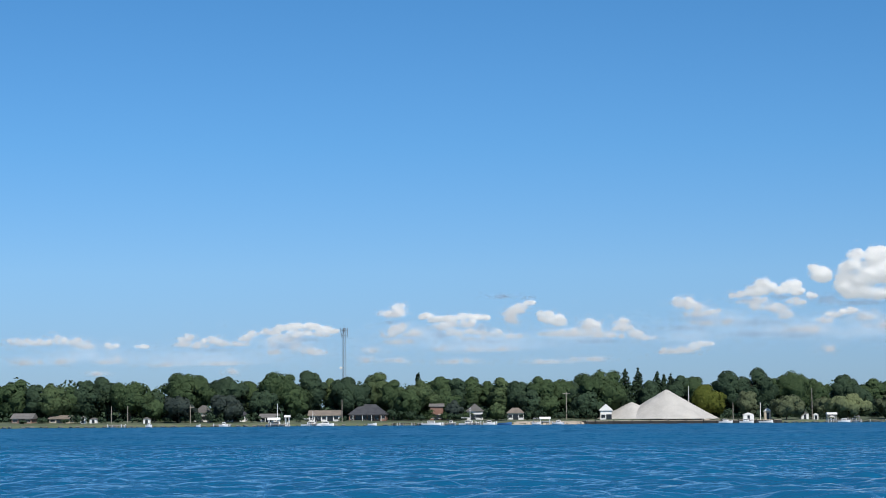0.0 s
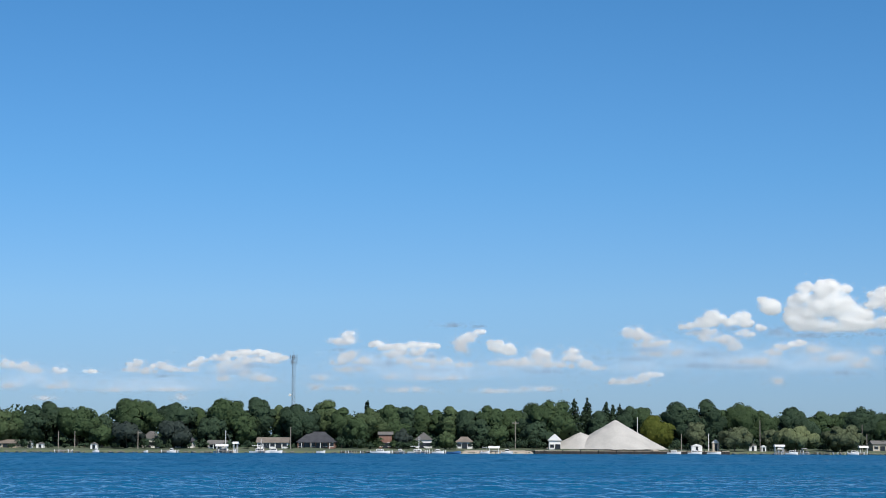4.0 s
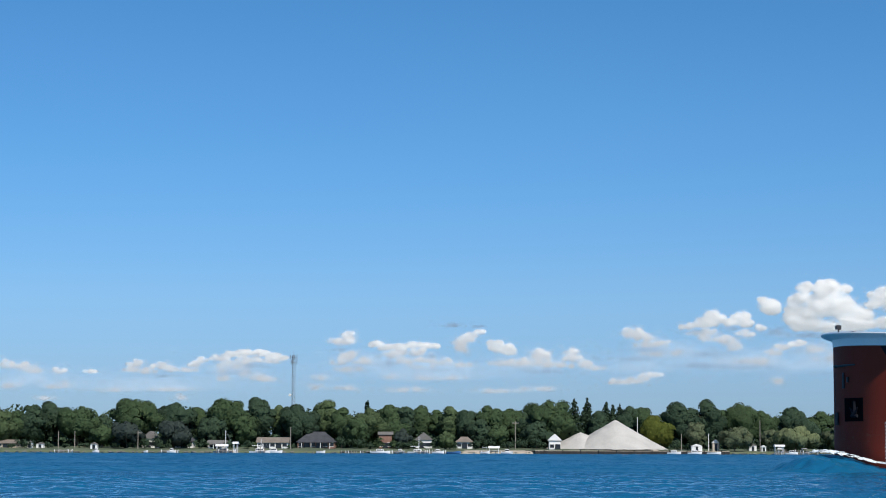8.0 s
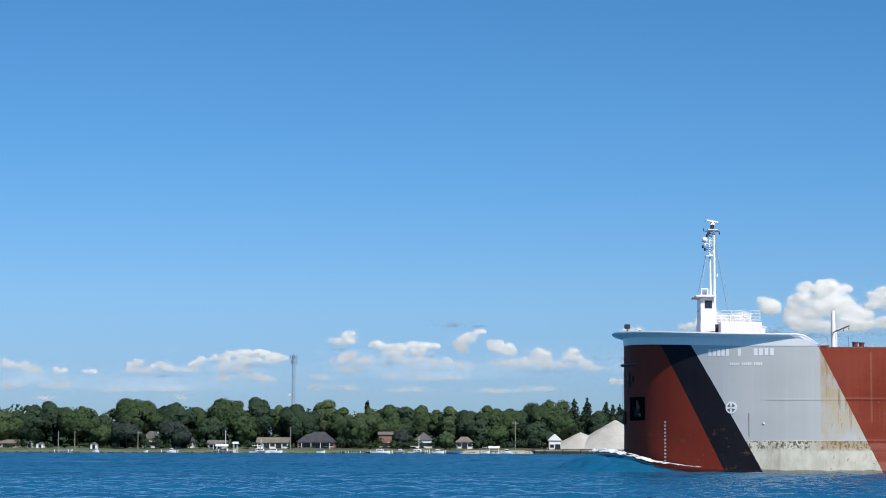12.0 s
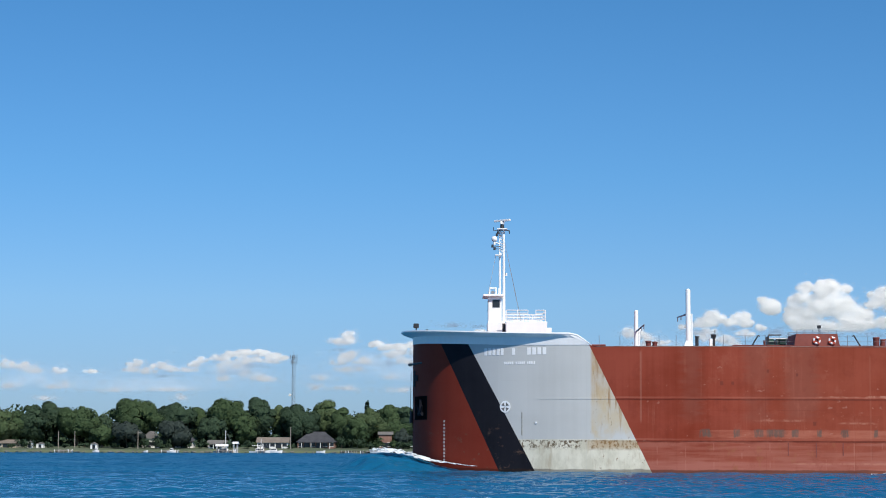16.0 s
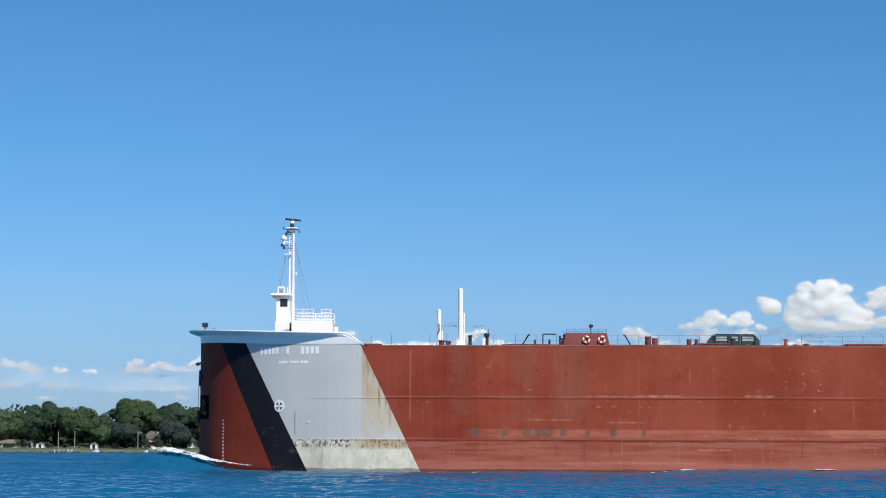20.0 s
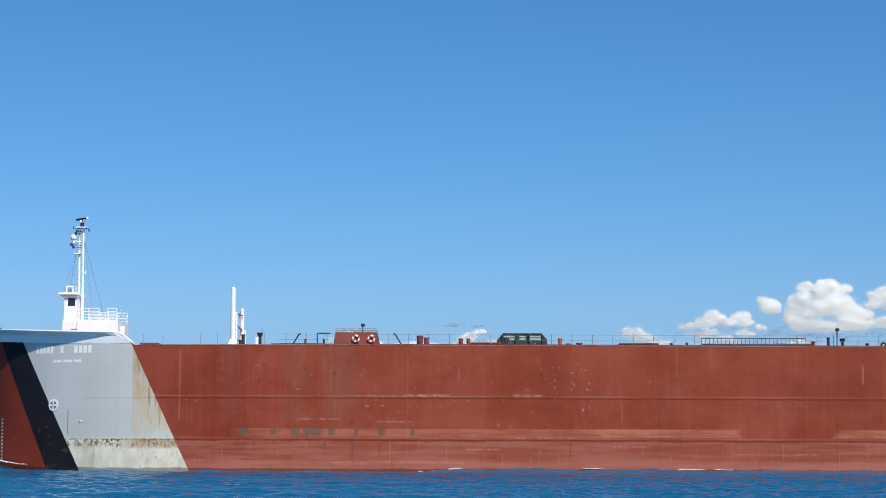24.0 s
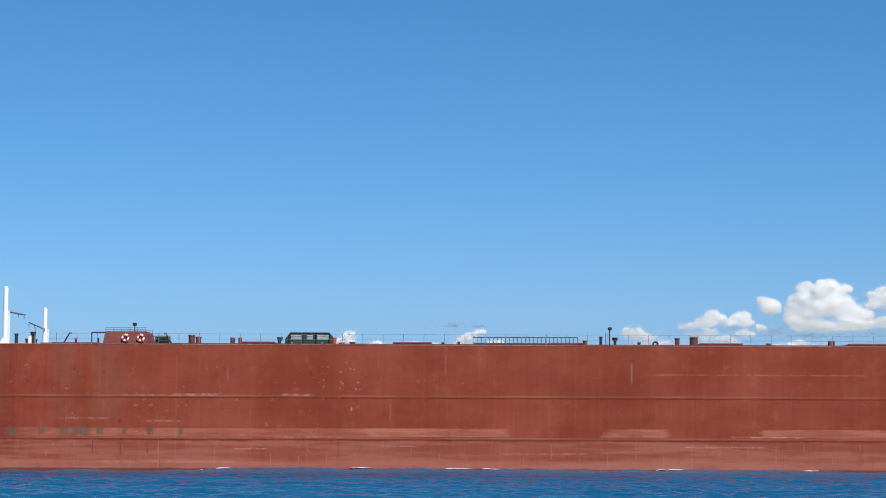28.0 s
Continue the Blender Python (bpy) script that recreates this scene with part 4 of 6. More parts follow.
        flake = both(step(nt, grain(nt, coords(nt, (1.0, 0.3, 0.9)), 1.5, 4.0, 0.7), 0.65, 0.72), near(z, 4.4, 2.6, 1.6))
        col = blend(nt, calc(nt, "MULTIPLY", flake, 0.22), col, (0.46, 0.19, 0.13))
        run = both(step(nt, grain(nt, coords(nt, (2.4, 0.3, 0.1)), 1.0, 3.0, 0.6), 0.6, 0.72), step(nt, broad, 0.4, 0.6))
        col = blend(nt, calc(nt, "MULTIPLY", run, 0.2), col, (0.4, 0.15, 0.1))
        # worn to the primer where fenders have rubbed, one spot to each frame space
        ragged = grain(nt, coords(nt, (5.0, 0.3, 0.9)), 1.5, 4.0, 0.65)
        spot = None
        for at, wide in ((24.3, 0.5), (26.8, 0.32), (28.6, 0.42), (30, 0.85), (31.6, 0.3), (33.6, 0.2), (35.7, 0.36), (38.2, 0.2)):
            one = near(calc(nt, "ADD", x, calc(nt, "MULTIPLY_ADD", ragged, 0.9, -0.45)), at, wide * 0.6, wide * 0.5)
            spot = one if spot is None else calc(nt, "MAXIMUM", spot, one)
        bare = both(spot, near(calc(nt, "ADD", z, calc(nt, "MULTIPLY_ADD", ragged, 0.5, -0.25)), 3.12, 0.24, 0.14), step(nt, ragged, 0.3, 0.5))
        col = blend(nt, calc(nt, "MULTIPLY", bare, 0.75), col, (0.1, 0.085, 0.07))
        # blotches, lighter and darker, over the whole side
        mott = grain(nt, coords(nt, (0.7, 0.3, 0.6)), 0.8, 6.0, 0.72)
        col = blend(nt, calc(nt, "MULTIPLY", both(step(nt, mott, 0.54, 0.68), step(nt, x, 21.0, 27.0)), 0.26), col, (0.36, 0.12, 0.08))
        col = blend(nt, calc(nt, "MULTIPLY", step(nt, mott, 0.46, 0.34), 0.24), col, (0.17, 0.03, 0.018))
        rusty = both(step(nt, zw, 2.5, 2.2), step(nt, grain(nt, coords(nt, (1.1, 0.3, 0.8)), 1.0, 5.0, 0.7), 0.56, 0.68), near(x, 33.0, 6.0, 5.0))
        col = blend(nt, calc(nt, "MULTIPLY", rusty, 0.4), col, (0.3, 0.12, 0.055))
        # grime and painted shade in dark lines under both strakes, painted pale highlights above
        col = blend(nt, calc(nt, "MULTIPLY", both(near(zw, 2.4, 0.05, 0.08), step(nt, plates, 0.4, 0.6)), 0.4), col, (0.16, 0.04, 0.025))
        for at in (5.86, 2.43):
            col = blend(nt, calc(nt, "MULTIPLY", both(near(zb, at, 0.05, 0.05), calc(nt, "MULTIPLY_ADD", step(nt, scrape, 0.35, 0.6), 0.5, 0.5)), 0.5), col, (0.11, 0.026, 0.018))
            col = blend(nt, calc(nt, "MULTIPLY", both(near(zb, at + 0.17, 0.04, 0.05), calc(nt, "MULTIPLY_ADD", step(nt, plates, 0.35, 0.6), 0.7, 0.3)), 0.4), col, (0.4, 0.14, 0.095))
        col = blend(nt, calc(nt, "MULTIPLY", step(nt, fine, 0.68, 0.78), 0.22), col, (0.15, 0.045, 0.03))
        frames = step(nt, calc(nt, "ABSOLUTE", calc(nt, "SUBTRACT", calc(nt, "FRACT", calc(nt, "DIVIDE", calc(nt, "ADD", x, 0.4), 2.3)), 0.5)), 0.472, 0.488)
        frames = both(frames, step(nt, z, 2.4, 2.2), step(nt, grain(nt, coords(nt, (0.5, 0, 0.9)), 1.0, 3.0), 0.48, 0.56))
        col = blend(nt, calc(nt, "MULTIPLY", frames, 0.28), col, (0.45, 0.19, 0.14))
    elif kind == "grey":
        foot = step(nt, z, 2.62, 2.5)
        blot = grain(nt, coords(nt, (0.8, 0.4, 0.5)), 1.0, 5.0, 0.65)
        col = blend(nt, foot, col, blend(nt, step(nt, blot, 0.36, 0.62), (0.6, 0.565, 0.445), (0.74, 0.7, 0.57)))
        # tan staining aft of a straight weld, fading downwards
        tan = calc(nt, "MULTIPLY", calc(nt, "MULTIPLY", step(nt, x, 14.85, 15.1), step(nt, calc(nt, "ADD", z, calc(nt, "MULTIPLY_ADD", blot, 3.0, -1.5)), 2.5, 3.9)), calc(nt, "MULTIPLY_ADD", step(nt, blot, 0.3, 0.7), 0.55, 0.4))
        col = blend(nt, tan, col, blend(nt, step(nt, calc(nt, "ADD", z, calc(nt, "MULTIPLY", blot, 3.0)), 6.0, 10.5), (0.56, 0.46, 0.3), (0.47, 0.31, 0.15)))
        runs = calc(nt, "MULTIPLY", step(nt, grain(nt, coords(nt, (2.0, 0.6, 0.22)), 1.0, 4.0, 0.6), 0.5, 0.66), calc(nt, "MULTIPLY", step(nt, x, 14.9, 15.2), step(nt, z, 2.6, 4.2)))
        col = blend(nt, calc(nt, "MULTIPLY", runs, 0.75), col, (0.3, 0.15, 0.05))
        fleck = calc(nt, "MULTIPLY", step(nt, grain(nt, coords(nt, (3.0, 0.5, 1.4)), 1.2, 4.0, 0.7), 0.62, 0.68), step(nt, x, 14.8, 15.0))
        col = blend(nt, calc(nt, "MULTIPLY", fleck, 0.7), col, (0.2, 0.11, 0.05))
        line = calc(nt, "MULTIPLY", step(nt, z, 1.6, 2.0), step(nt, z, 2.56, 2.46))
        spots = calc(nt, "MULTIPLY", step(nt, grain(nt, coords(nt, (2.6, 0.5, 2.0)), 1.3, 5.0, 0.7), 0.47, 0.57), step(nt, blot, 0.34, 0.5))
        col = blend(nt, calc(nt, "MULTIPLY", calc(nt, "MULTIPLY", line, spots), 0.9), col, (0.11, 0.07, 0.035))
        col = blend(nt, calc(nt, "MULTIPLY", calc(nt, "MULTIPLY", line, step(nt, x, 14.0, 15.5)), calc(nt, "MULTIPLY_ADD", blot, 1.1, 0.0)), col, (0.36, 0.2, 0.07))
        low_runs = calc(nt, "MULTIPLY", foot, step(nt, grain(nt, coords(nt, (1.6, 0.6, 0.35)), 1.3, 5.0, 0.65), 0.52, 0.7))
        col = blend(nt, calc(nt, "MULTIPLY", low_runs, 0.4), col, (0.36, 0.26, 0.15))
    else:
        chips = calc(nt, "MULTIPLY", step(nt, z, 5.6, 1.6), step(nt, grain(nt, coords(nt, (0.9, 0.9, 1.3)), 1.2, 6.0, 0.75), 0.57, 0.66))
        col = blend(nt, calc(nt, "MULTIPLY", chips, 0.5), col, (0.17, 0.1, 0.07))
    wet = step(nt, calc(nt, "ADD", z, calc(nt, "MULTIPLY_ADD", grain(nt, coords(nt, (0.5, 0.5, 0.5)), 1.0, 3.0), 0.3, -0.15)), 0.16, 0.04)
    col = blend(nt, calc(nt, "MULTIPLY", wet, 0.6), col, (0.03, 0.018, 0.012))
    # welded seams: strakes and frames
    seam_z = step(nt, calc(nt, "ABSOLUTE", calc(nt, "SUBTRACT", calc(nt, "FRACT", calc(nt, "DIVIDE", z, 2.5)), 0.5)), 0.492, 0.5)
    seam_x = step(nt, calc(nt, "ABSOLUTE", calc(nt, "SUBTRACT", calc(nt, "FRACT", calc(nt, "DIVIDE", x, 7.3)), 0.5)), 0.495, 0.5)
    seams = calc(nt, "MAXIMUM", seam_z, seam_x)
    col = blend(nt, calc(nt, "MULTIPLY", seams, 0.25), col, clean)
    put(nt, col, bsdf.inputs["Base Color"])
    put(nt, calc(nt, "MULTIPLY_ADD", fine, 0.25, 0.55), bsdf.inputs["Roughness"])
    bsdf.inputs["Specular IOR Level"].default_value = 0.1
    height = calc(nt, "ADD", calc(nt, "MULTIPLY", broad, 1.0), calc(nt, "ADD", calc(nt, "MULTIPLY", fine, 0.15), calc(nt, "MULTIPLY", seams, 0.3)))
    relief(nt, bsdf, height, 0.25, 0.06)
    return m


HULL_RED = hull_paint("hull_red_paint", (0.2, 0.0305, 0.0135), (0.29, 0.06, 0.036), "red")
BOW_RED = hull_paint("bow_red_paint", (0.205, 0.027, 0.014), (0.235, 0.038, 0.021), "plain")
HULL_BLACK = hull_paint("hull_black_paint", (0.007, 0.008, 0.012), (0.015, 0.015, 0.02), "plain")
HULL_GREY = hull_paint("hull_grey_paint", (0.5, 0.507, 0.49), (0.56, 0.566, 0.548), "grey")
SHIP_WHITE = surface("ship_white_paint", (0.86, 0.86, 0.85), (0.92, 0.92, 0.9), 0.3, 3.0, 0.4, 0.1, 0.01, stretch=(1.5, 1, 0.3))
LETTER = surface("white_lettering", (0.85, 0.85, 0.84), (0.92, 0.92, 0.91), 1.0, 5.0, 0.5, 0.0)
DECK_RED = surface("deck_red_paint", (0.17, 0.034, 0.024), (0.26, 0.065, 0.045), 0.4, 4.0, 0.7, 0.2, 0.01)
DARK_RED = surface("dark_red_fitting", (0.1, 0.02, 0.016), (0.19, 0.045, 0.035), 0.5, 5.0, 0.6, 0.2, 0.01)
GREEN = surface("dark_green_paint", (0.009, 0.036, 0.025), (0.02, 0.064, 0.044), 0.8, 5.0, 0.5, 0.15, 0.01)
# opaque panes: the bright sky that shows in them is put into the colour
PALE_PANE = surface("sky_bright_pane", (0.24, 0.33, 0.34), (0.5, 0.56, 0.54), 1.2, 4.0, 0.25, 0.0)
ORANGE = surface("red_band", (0.4, 0.05, 0.025), (0.5, 0.08, 0.04), 1.0, 5.0, 0.6, 0.0)
LIP = surface("worn_deck_lip", (0.16, 0.05, 0.038), (0.34, 0.22, 0.19), 0.35, 3.0, 0.7, 0.1, 0.01)
MARKS = surface("worn_draught_marks", (0.5, 0.42, 0.39), (0.7, 0.64, 0.6), 1.0, 5.0, 0.6, 0.0)
SCAR = surface("stained_weld", (0.16, 0.13, 0.08), (0.36, 0.33, 0.25), 0.8, 5.0, 0.8, 0.2, 0.01)
FOAM = surface("white_foam", (0.6, 0.66, 0.7), (0.82, 0.85, 0.87), 0.9, 5.0, 0.8, 0.8, 0.1)

ship = group_of("cargo_ship", pose(0, SHIP_Y, 0), "red, black and grey lake freighter under way, blunt bow first", "ship")


def top_line(x):
    """Top of the painted hull: the forecastle rises towards the stem."""
    return np.where(x < 15.0, 10.36 + 0.62 * np.clip(1 - x / 13.0, 0, 1) ** 1.6, DECK)


def strip(name, mat, fore, aft, label, columns, power=1.0):
    """A belt of plating between two slanted lines, given by their x at the waterline and their slant: one piece for each side."""
    nv, made = 16, []
    for side in (-1, 1):
        bm = bmesh.new()
        rows = []
        for i in range(columns + 1):
            u = (i / columns) ** power
            col = []
            for j in range(nv + 1):
                v = j / nv
                x, z = 0.0, 0.0
                for _ in range(3):
                    z = KEEL + v * (float(top_line(np.float64(x))) - KEEL)
                    xa, xb = fore[0] - fore[1] * z, aft[0] - aft[1] * z
                    x = max(xa + u * (xb - xa), 0.0)
                col.append(bm.verts.new((x, side * float(half_breadth(x)), z)))
            rows.append(col)
        for i in range(columns):
            for j in range(nv):
                q = (rows[i][j], rows[i + 1][j], rows[i + 1][j + 1], rows[i][j + 1])
                bm.faces.new(q if side < 0 else q[::-1])
        made.append(part(name, bm, mat, ship, label, True))
    return made


BOW = strip("bow_plating", BOW_RED, (0.0, 0.0), (7.37, 0.451), "rounded oxide-red bow plating", 40, 2.0)
strip("black_stripe", HULL_BLACK, (7.37, 0.451), (10.33, 0.515), "slanting black stripe with scraped paint", 6)
GREY_BAND = strip("grey_stripe", HULL_GREY, (10.33, 0.515), (19.8, SLANT), "slanting light grey stripe streaked with rust", 18)
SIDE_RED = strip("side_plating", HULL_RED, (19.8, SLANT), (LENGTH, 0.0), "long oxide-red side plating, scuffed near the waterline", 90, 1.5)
bow, grey_band, side_red = BOW[0], GREY_BAND[0], SIDE_RED[0]


def build_deck():
    bm = bmesh.new()
    xs = [14.0 * (i / 14) ** 2 for i in range(15)] + [16, 18, 20, 23, 26, 60, 100, 150, 200, 250, 285, 292, 297, 299.5, 300]
    rows = [(bm.verts.new((x, -float(half_breadth(x)), DECK - 0.02)), bm.verts.new((x, float(half_breadth(x)), DECK - 0.02))) for x in xs]
    for a, b in zip(rows, rows[1:]):
        if (a[0].co - a[1].co).length > 0.01:
            bm.faces.new((a[0], b[0], b[1], a[1]))
        else:
            bm.faces.new((a[0], b[0], b[1]))
    part("main_deck", bm, DECK_RED, ship)
    y = float(half_breadth(LENGTH))
    part("transom", box(LENGTH - 0.3, LENGTH, -y, y, KEEL, DECK - 0.04), HULL_RED, ship)


build_deck()


def bulwark():
    """The white flared bulwark round the bow, with its overhanging rim."""
    bm = bmesh.new()
    xs = [14.95 * (i / 50) ** 2 for i in range(51)]
    line = [(x, s) for s in (-1,) for x in reversed(xs)] + [(x, 1) for x in xs[1:]]
    rows = []
    for x, s in line:
        y = s * float(half_breadth(x))
        e = 0.05
        nx, ny = -1.0, 0.0
        if x > 0.02:
            slope = float(half_breadth(x + e) - half_breadth(max(x - e, 0.0))) / (e + min(e, x))
            k = math.hypot(slope, 1)
            nx, ny = -slope / k, s / k
        out = 1.05 * max(1 - x / 13.6, 0.0) ** 0.52
        z0, z1 = float(top_line(np.float64(x))), 11.42 + 0.72 * max(1 - x / 13.0, 0.0) ** 1.7 - 1.0 * max((x - 13.5) / 1.45, 0.0) ** 1.25
        rim = 0.30 - 0.1 * x / 14
        edge = max(out, 0.05)
        k = min((z1 - z0) / 1.0, 1.0)
        prof = [(0.015, z0 - 0.004), (0.03, z0 + 0.1 * k), (0.06, z1 - (0.2 + rim) * k), (edge * 0.92, z1 - 0.18 * k), (edge + 0.03, z1 - 0.09 * k), (edge, z1), (edge - 0.35, z1), (-0.32, z1 - 0.3 * k), (-0.35, z0 - 0.2)]
        rows.append([bm.verts.new((x + nx * o, y + ny * o, z)) for o, z in prof])
    for a, b in zip(rows, rows[1:]):
        for j in range(len(a) - 1):
            bm.faces.new((a[j], b[j], b[j + 1], a[j + 1]))
    for end in (rows[0], rows[-1]):
        bm.faces.new(end)
    bmesh.ops.recalc_face_normals(bm, faces=bm.faces)
    part("bow_bulwark", bm, SHIP_WHITE, ship, "white flared bulwark overhanging the bow")
    bm = bmesh.new()
    rim = [bm.verts.new((x, -float(half_breadth(x)) * 0.97, 10.85)) for x in xs if x < 13.6] + [bm.verts.new((x, float(half_breadth(x)) * 0.97, 10.85)) for x in reversed(xs[1:]) if x < 13.6]
    bm.faces.new(rim)
    part("forecastle_deck", bm, DECK_RED, ship)


bulwark()


def on_hull(x, z, proud=0.012, side=-1):
    """A place on the near side of the bow, and the frame of the plating there."""
    e = 0.05
    slope = float(half_breadth(x + e) - half_breadth(x - e)) / (2 * e)
    t = Vector((1, side * slope, 0)).normalized()
    n = Vector((-slope, side, 0)).normalized()
    p = Vector((x, side * float(half_breadth(x)), z)) + n * proud
    return p, t, n


def plaque(bm, x, z, w, h, thick=0.02, side=-1):
    """A thin raised rectangle that follows the plating."""
    p, t, n = on_hull(x, z, 0.006, side)
    m = Matrix((t, n, Vector((0, 0, 1)))).transposed().to_4x4()
    m.translation = p
    bmesh.ops.create_cube(bm, size=1.0, matrix=m @ Matrix.Diagonal((w, thick * 2, h, 1)))
    return bm


def bar(x0, x1, z, h, side=-1, cuts=10, proud=0.014, dent=0.0):
    """One painted bar bent along the plating."""
    bm = bmesh.new()
    rows = []
    for x in np.linspace(x0, x1, cuts):
        zz = z + dent * noise.noise(Vector((x * 0.7, z, 0)))
        rows.append([bm.verts.new(on_hull(x, zz + dz, off, side)[0]) for dz, off in ((-h / 2, -0.02), (-h / 2, proud), (h / 2, proud), (h / 2, -0.02))])
    for a, b in zip(rows, rows[1:]):
        for j in range(3):
            bm.faces.new((a[j], b[j], b[j + 1], a[j + 1]))
    bm.faces.new(rows[0]), bm.faces.new(rows[-1][::-1])
    bmesh.ops.recalc_face_normals(bm, faces=bm.faces)
    return bm


def bow_marks():
    # the name and the fleet's line: bars of their size
    for side in (-1, 1):
        for x0, x1, z, h, n, name in ((6.2, 7.9, 9.93, 0.6, 5, "name_bar"), (8.5, 8.85, 9.93, 0.6, 1, "name_bar"), (9.75, 11.45, 9.93, 0.6, 4, "name_bar"),
                                      (7.85, 8.65, 8.95, 0.22, 5, "fleet_bar"), (8.8, 9.6, 8.95, 0.22, 5, "fleet_bar"), (9.75, 10.45, 8.95, 0.22, 5, "fleet_bar")):
            for k in range(n):
                a = x0 + (x1 - x0) * k / n
                part(name, bar(a, a + (x1 - x0) / n * 0.68, z, h, side, 4), LETTER, GREY_BAND[side > 0], "white painted lettering")
        # draught marks
        for i in range(12):
            part("draught_mark", plaque(bmesh.new(), 2.82, 0.8 + i * 0.3, 0.21, 0.15, 0.012, side), MARKS, BOW[side > 0])
    # thruster sign: a white disc with four dark wedges
    p, t, n = on_hull(7.95, 5.28, 0.02)
    m = Matrix((t, Vector((0, 0, 1)), n)).transposed().to_4x4()
    m.translation = p
    bm = bmesh.new()
    bmesh.ops.create_cone(bm, cap_ends=True, segments=28, radius1=0.5, radius2=0.5, depth=0.03, matrix=m)
    disc = part("thruster_sign", bm, LETTER, grey_band, "white thruster sign with four dark wedges")
    for k in range(4):
        a = math.pi / 4 + k * math.pi / 2
        bm = bmesh.new()
        bmesh.ops.create_cone(bm, cap_ends=True, segments=3, radius1=0.19, radius2=0.19, depth=0.03, matrix=m @ Matrix.Translation((0.25 * math.cos(a), 0.25 * math.sin(a), 0.015)) @ Matrix.Rotation(a + math.pi / 2, 4, "Z"))
        part("wedge", bm, GREYROOF, grey_band)
    part("weld_scar", bar(9.29, 9.35, 3.85, 1.9, -1, 3), SCAR, grey_band, "olive-brown vertical weld scar")
    part("side_lamp", bar(10.42, 10.54, 3.95, 0.13, -1, 3, 0.06), LETTER, grey_band)
    # seams that stand proud of the plating
    for name, z in (("rubbing_strake", 5.93), ("rubbing_strake", 2.5)):
        for a, b, owner, mat in ((10.6, 17.2, grey_band, HULL_GREY), (20.0, 160.0, side_red, HULL_RED)):
            if owner is grey_band:
                a = max(a, 10.33 - 0.515 * z + 0.25 + (3.0 if z > 4 else 0))
                b = 19.8 - SLANT * z
            else:
                a = 19.8 - SLANT * z
            part(name, bar(a, b, z, 0.13, -1, 160 if mat is HULL_RED else 20, 0.014, 0.06 if mat is HULL_RED else 0.0), mat, owner)
    rng = np.random.default_rng(4)
    for x, mat in ((31.0, DARK_RED), (33.3, DARK_RED), (35.5, DARK_RED), (37.9, HULL_RED), (40.2, HULL_RED), (46.3, HULL_RED), (51.2, HULL_RED), (58.0, HULL_RED), (70.4, HULL_RED)):
        part("frame_seam", box(x - 0.03, x + 0.03, -float(half_breadth(x)) - 0.02, -float(half_breadth(x)) + 0.05, 1.0 + rng.uniform(0, 0.3), 2.35), mat, side_red)


bow_marks()


def anchor_gear():
    pocket = bmesh.new()
    for i in range(5):
        plaque(pocket, 0.42 + 0.2 * i, 5.3, 1.15 - 0.18 * i, 2.05, 0.03)
    part("anchor_pocket", pocket, MATT_BLACK, bow, "black anchor pocket")
    p, t, n = on_hull(0.85, 5.3, 0.12)
    bm = bmesh.new()
    add_rod(bm, p + Vector((0, 0, 0.75)), p + Vector((0, 0, -0.5)), 0.13, 0.16, 8)
    for s in (-1, 1):
        add_rod(bm, p + Vector((0, 0, -0.5)), p + t * 0.6 * s + n * 0.1 + Vector((0, 0, 0.2)), 0.17, 0.05, 6)
    add_rod(bm, p - t * 0.45 + Vector((0, 0, -0.55)), p + t * 0.45 + Vector((0, 0, -0.55)), 0.15, 0.15, 8)
    part("anchor", bm, HULL_BLACK, bow, "stockless steel anchor")
    # fairlead, hawse lip and rubbing cable at the stem
    part("fairlead", add_rod(rod((-0.35, -1.0, 9.2), (0.9, -4.4, 9.25), 0.1), (-0.35, -1.0, 9.2), (-0.1, -1.0, 9.2), 0.14), BLACK, bow)
    q, tq, nq = on_hull(0.25, 7.9, 0.05)
    part("hawse_lip", add_rod(bmesh.new(), q - Vector((0, 0, 0.7)), q + Vector((0, 0, 0.7)), 0.16, 0.12, 8), BLACK, bow)
    part("hawse_lip", add_rod(bmesh.new(), q + tq * 0.9 - Vector((0, 0, 0.2)), q + tq * 0.9 + Vector((0, 0, 0.3)), 0.12, 0.1, 8), BLACK, bow)
    part("stem_cable", rod((-0.22, -0.6, 4.0), (-0.16, -0.5, 8.6), 0.022), BLACK, bow)
    part("stem_fender", rod((-0.1, -0.9, 4.0), (-0.1, -0.9, 5.1), 0.2, 0.12), BLACK, bow)


anchor_gear()


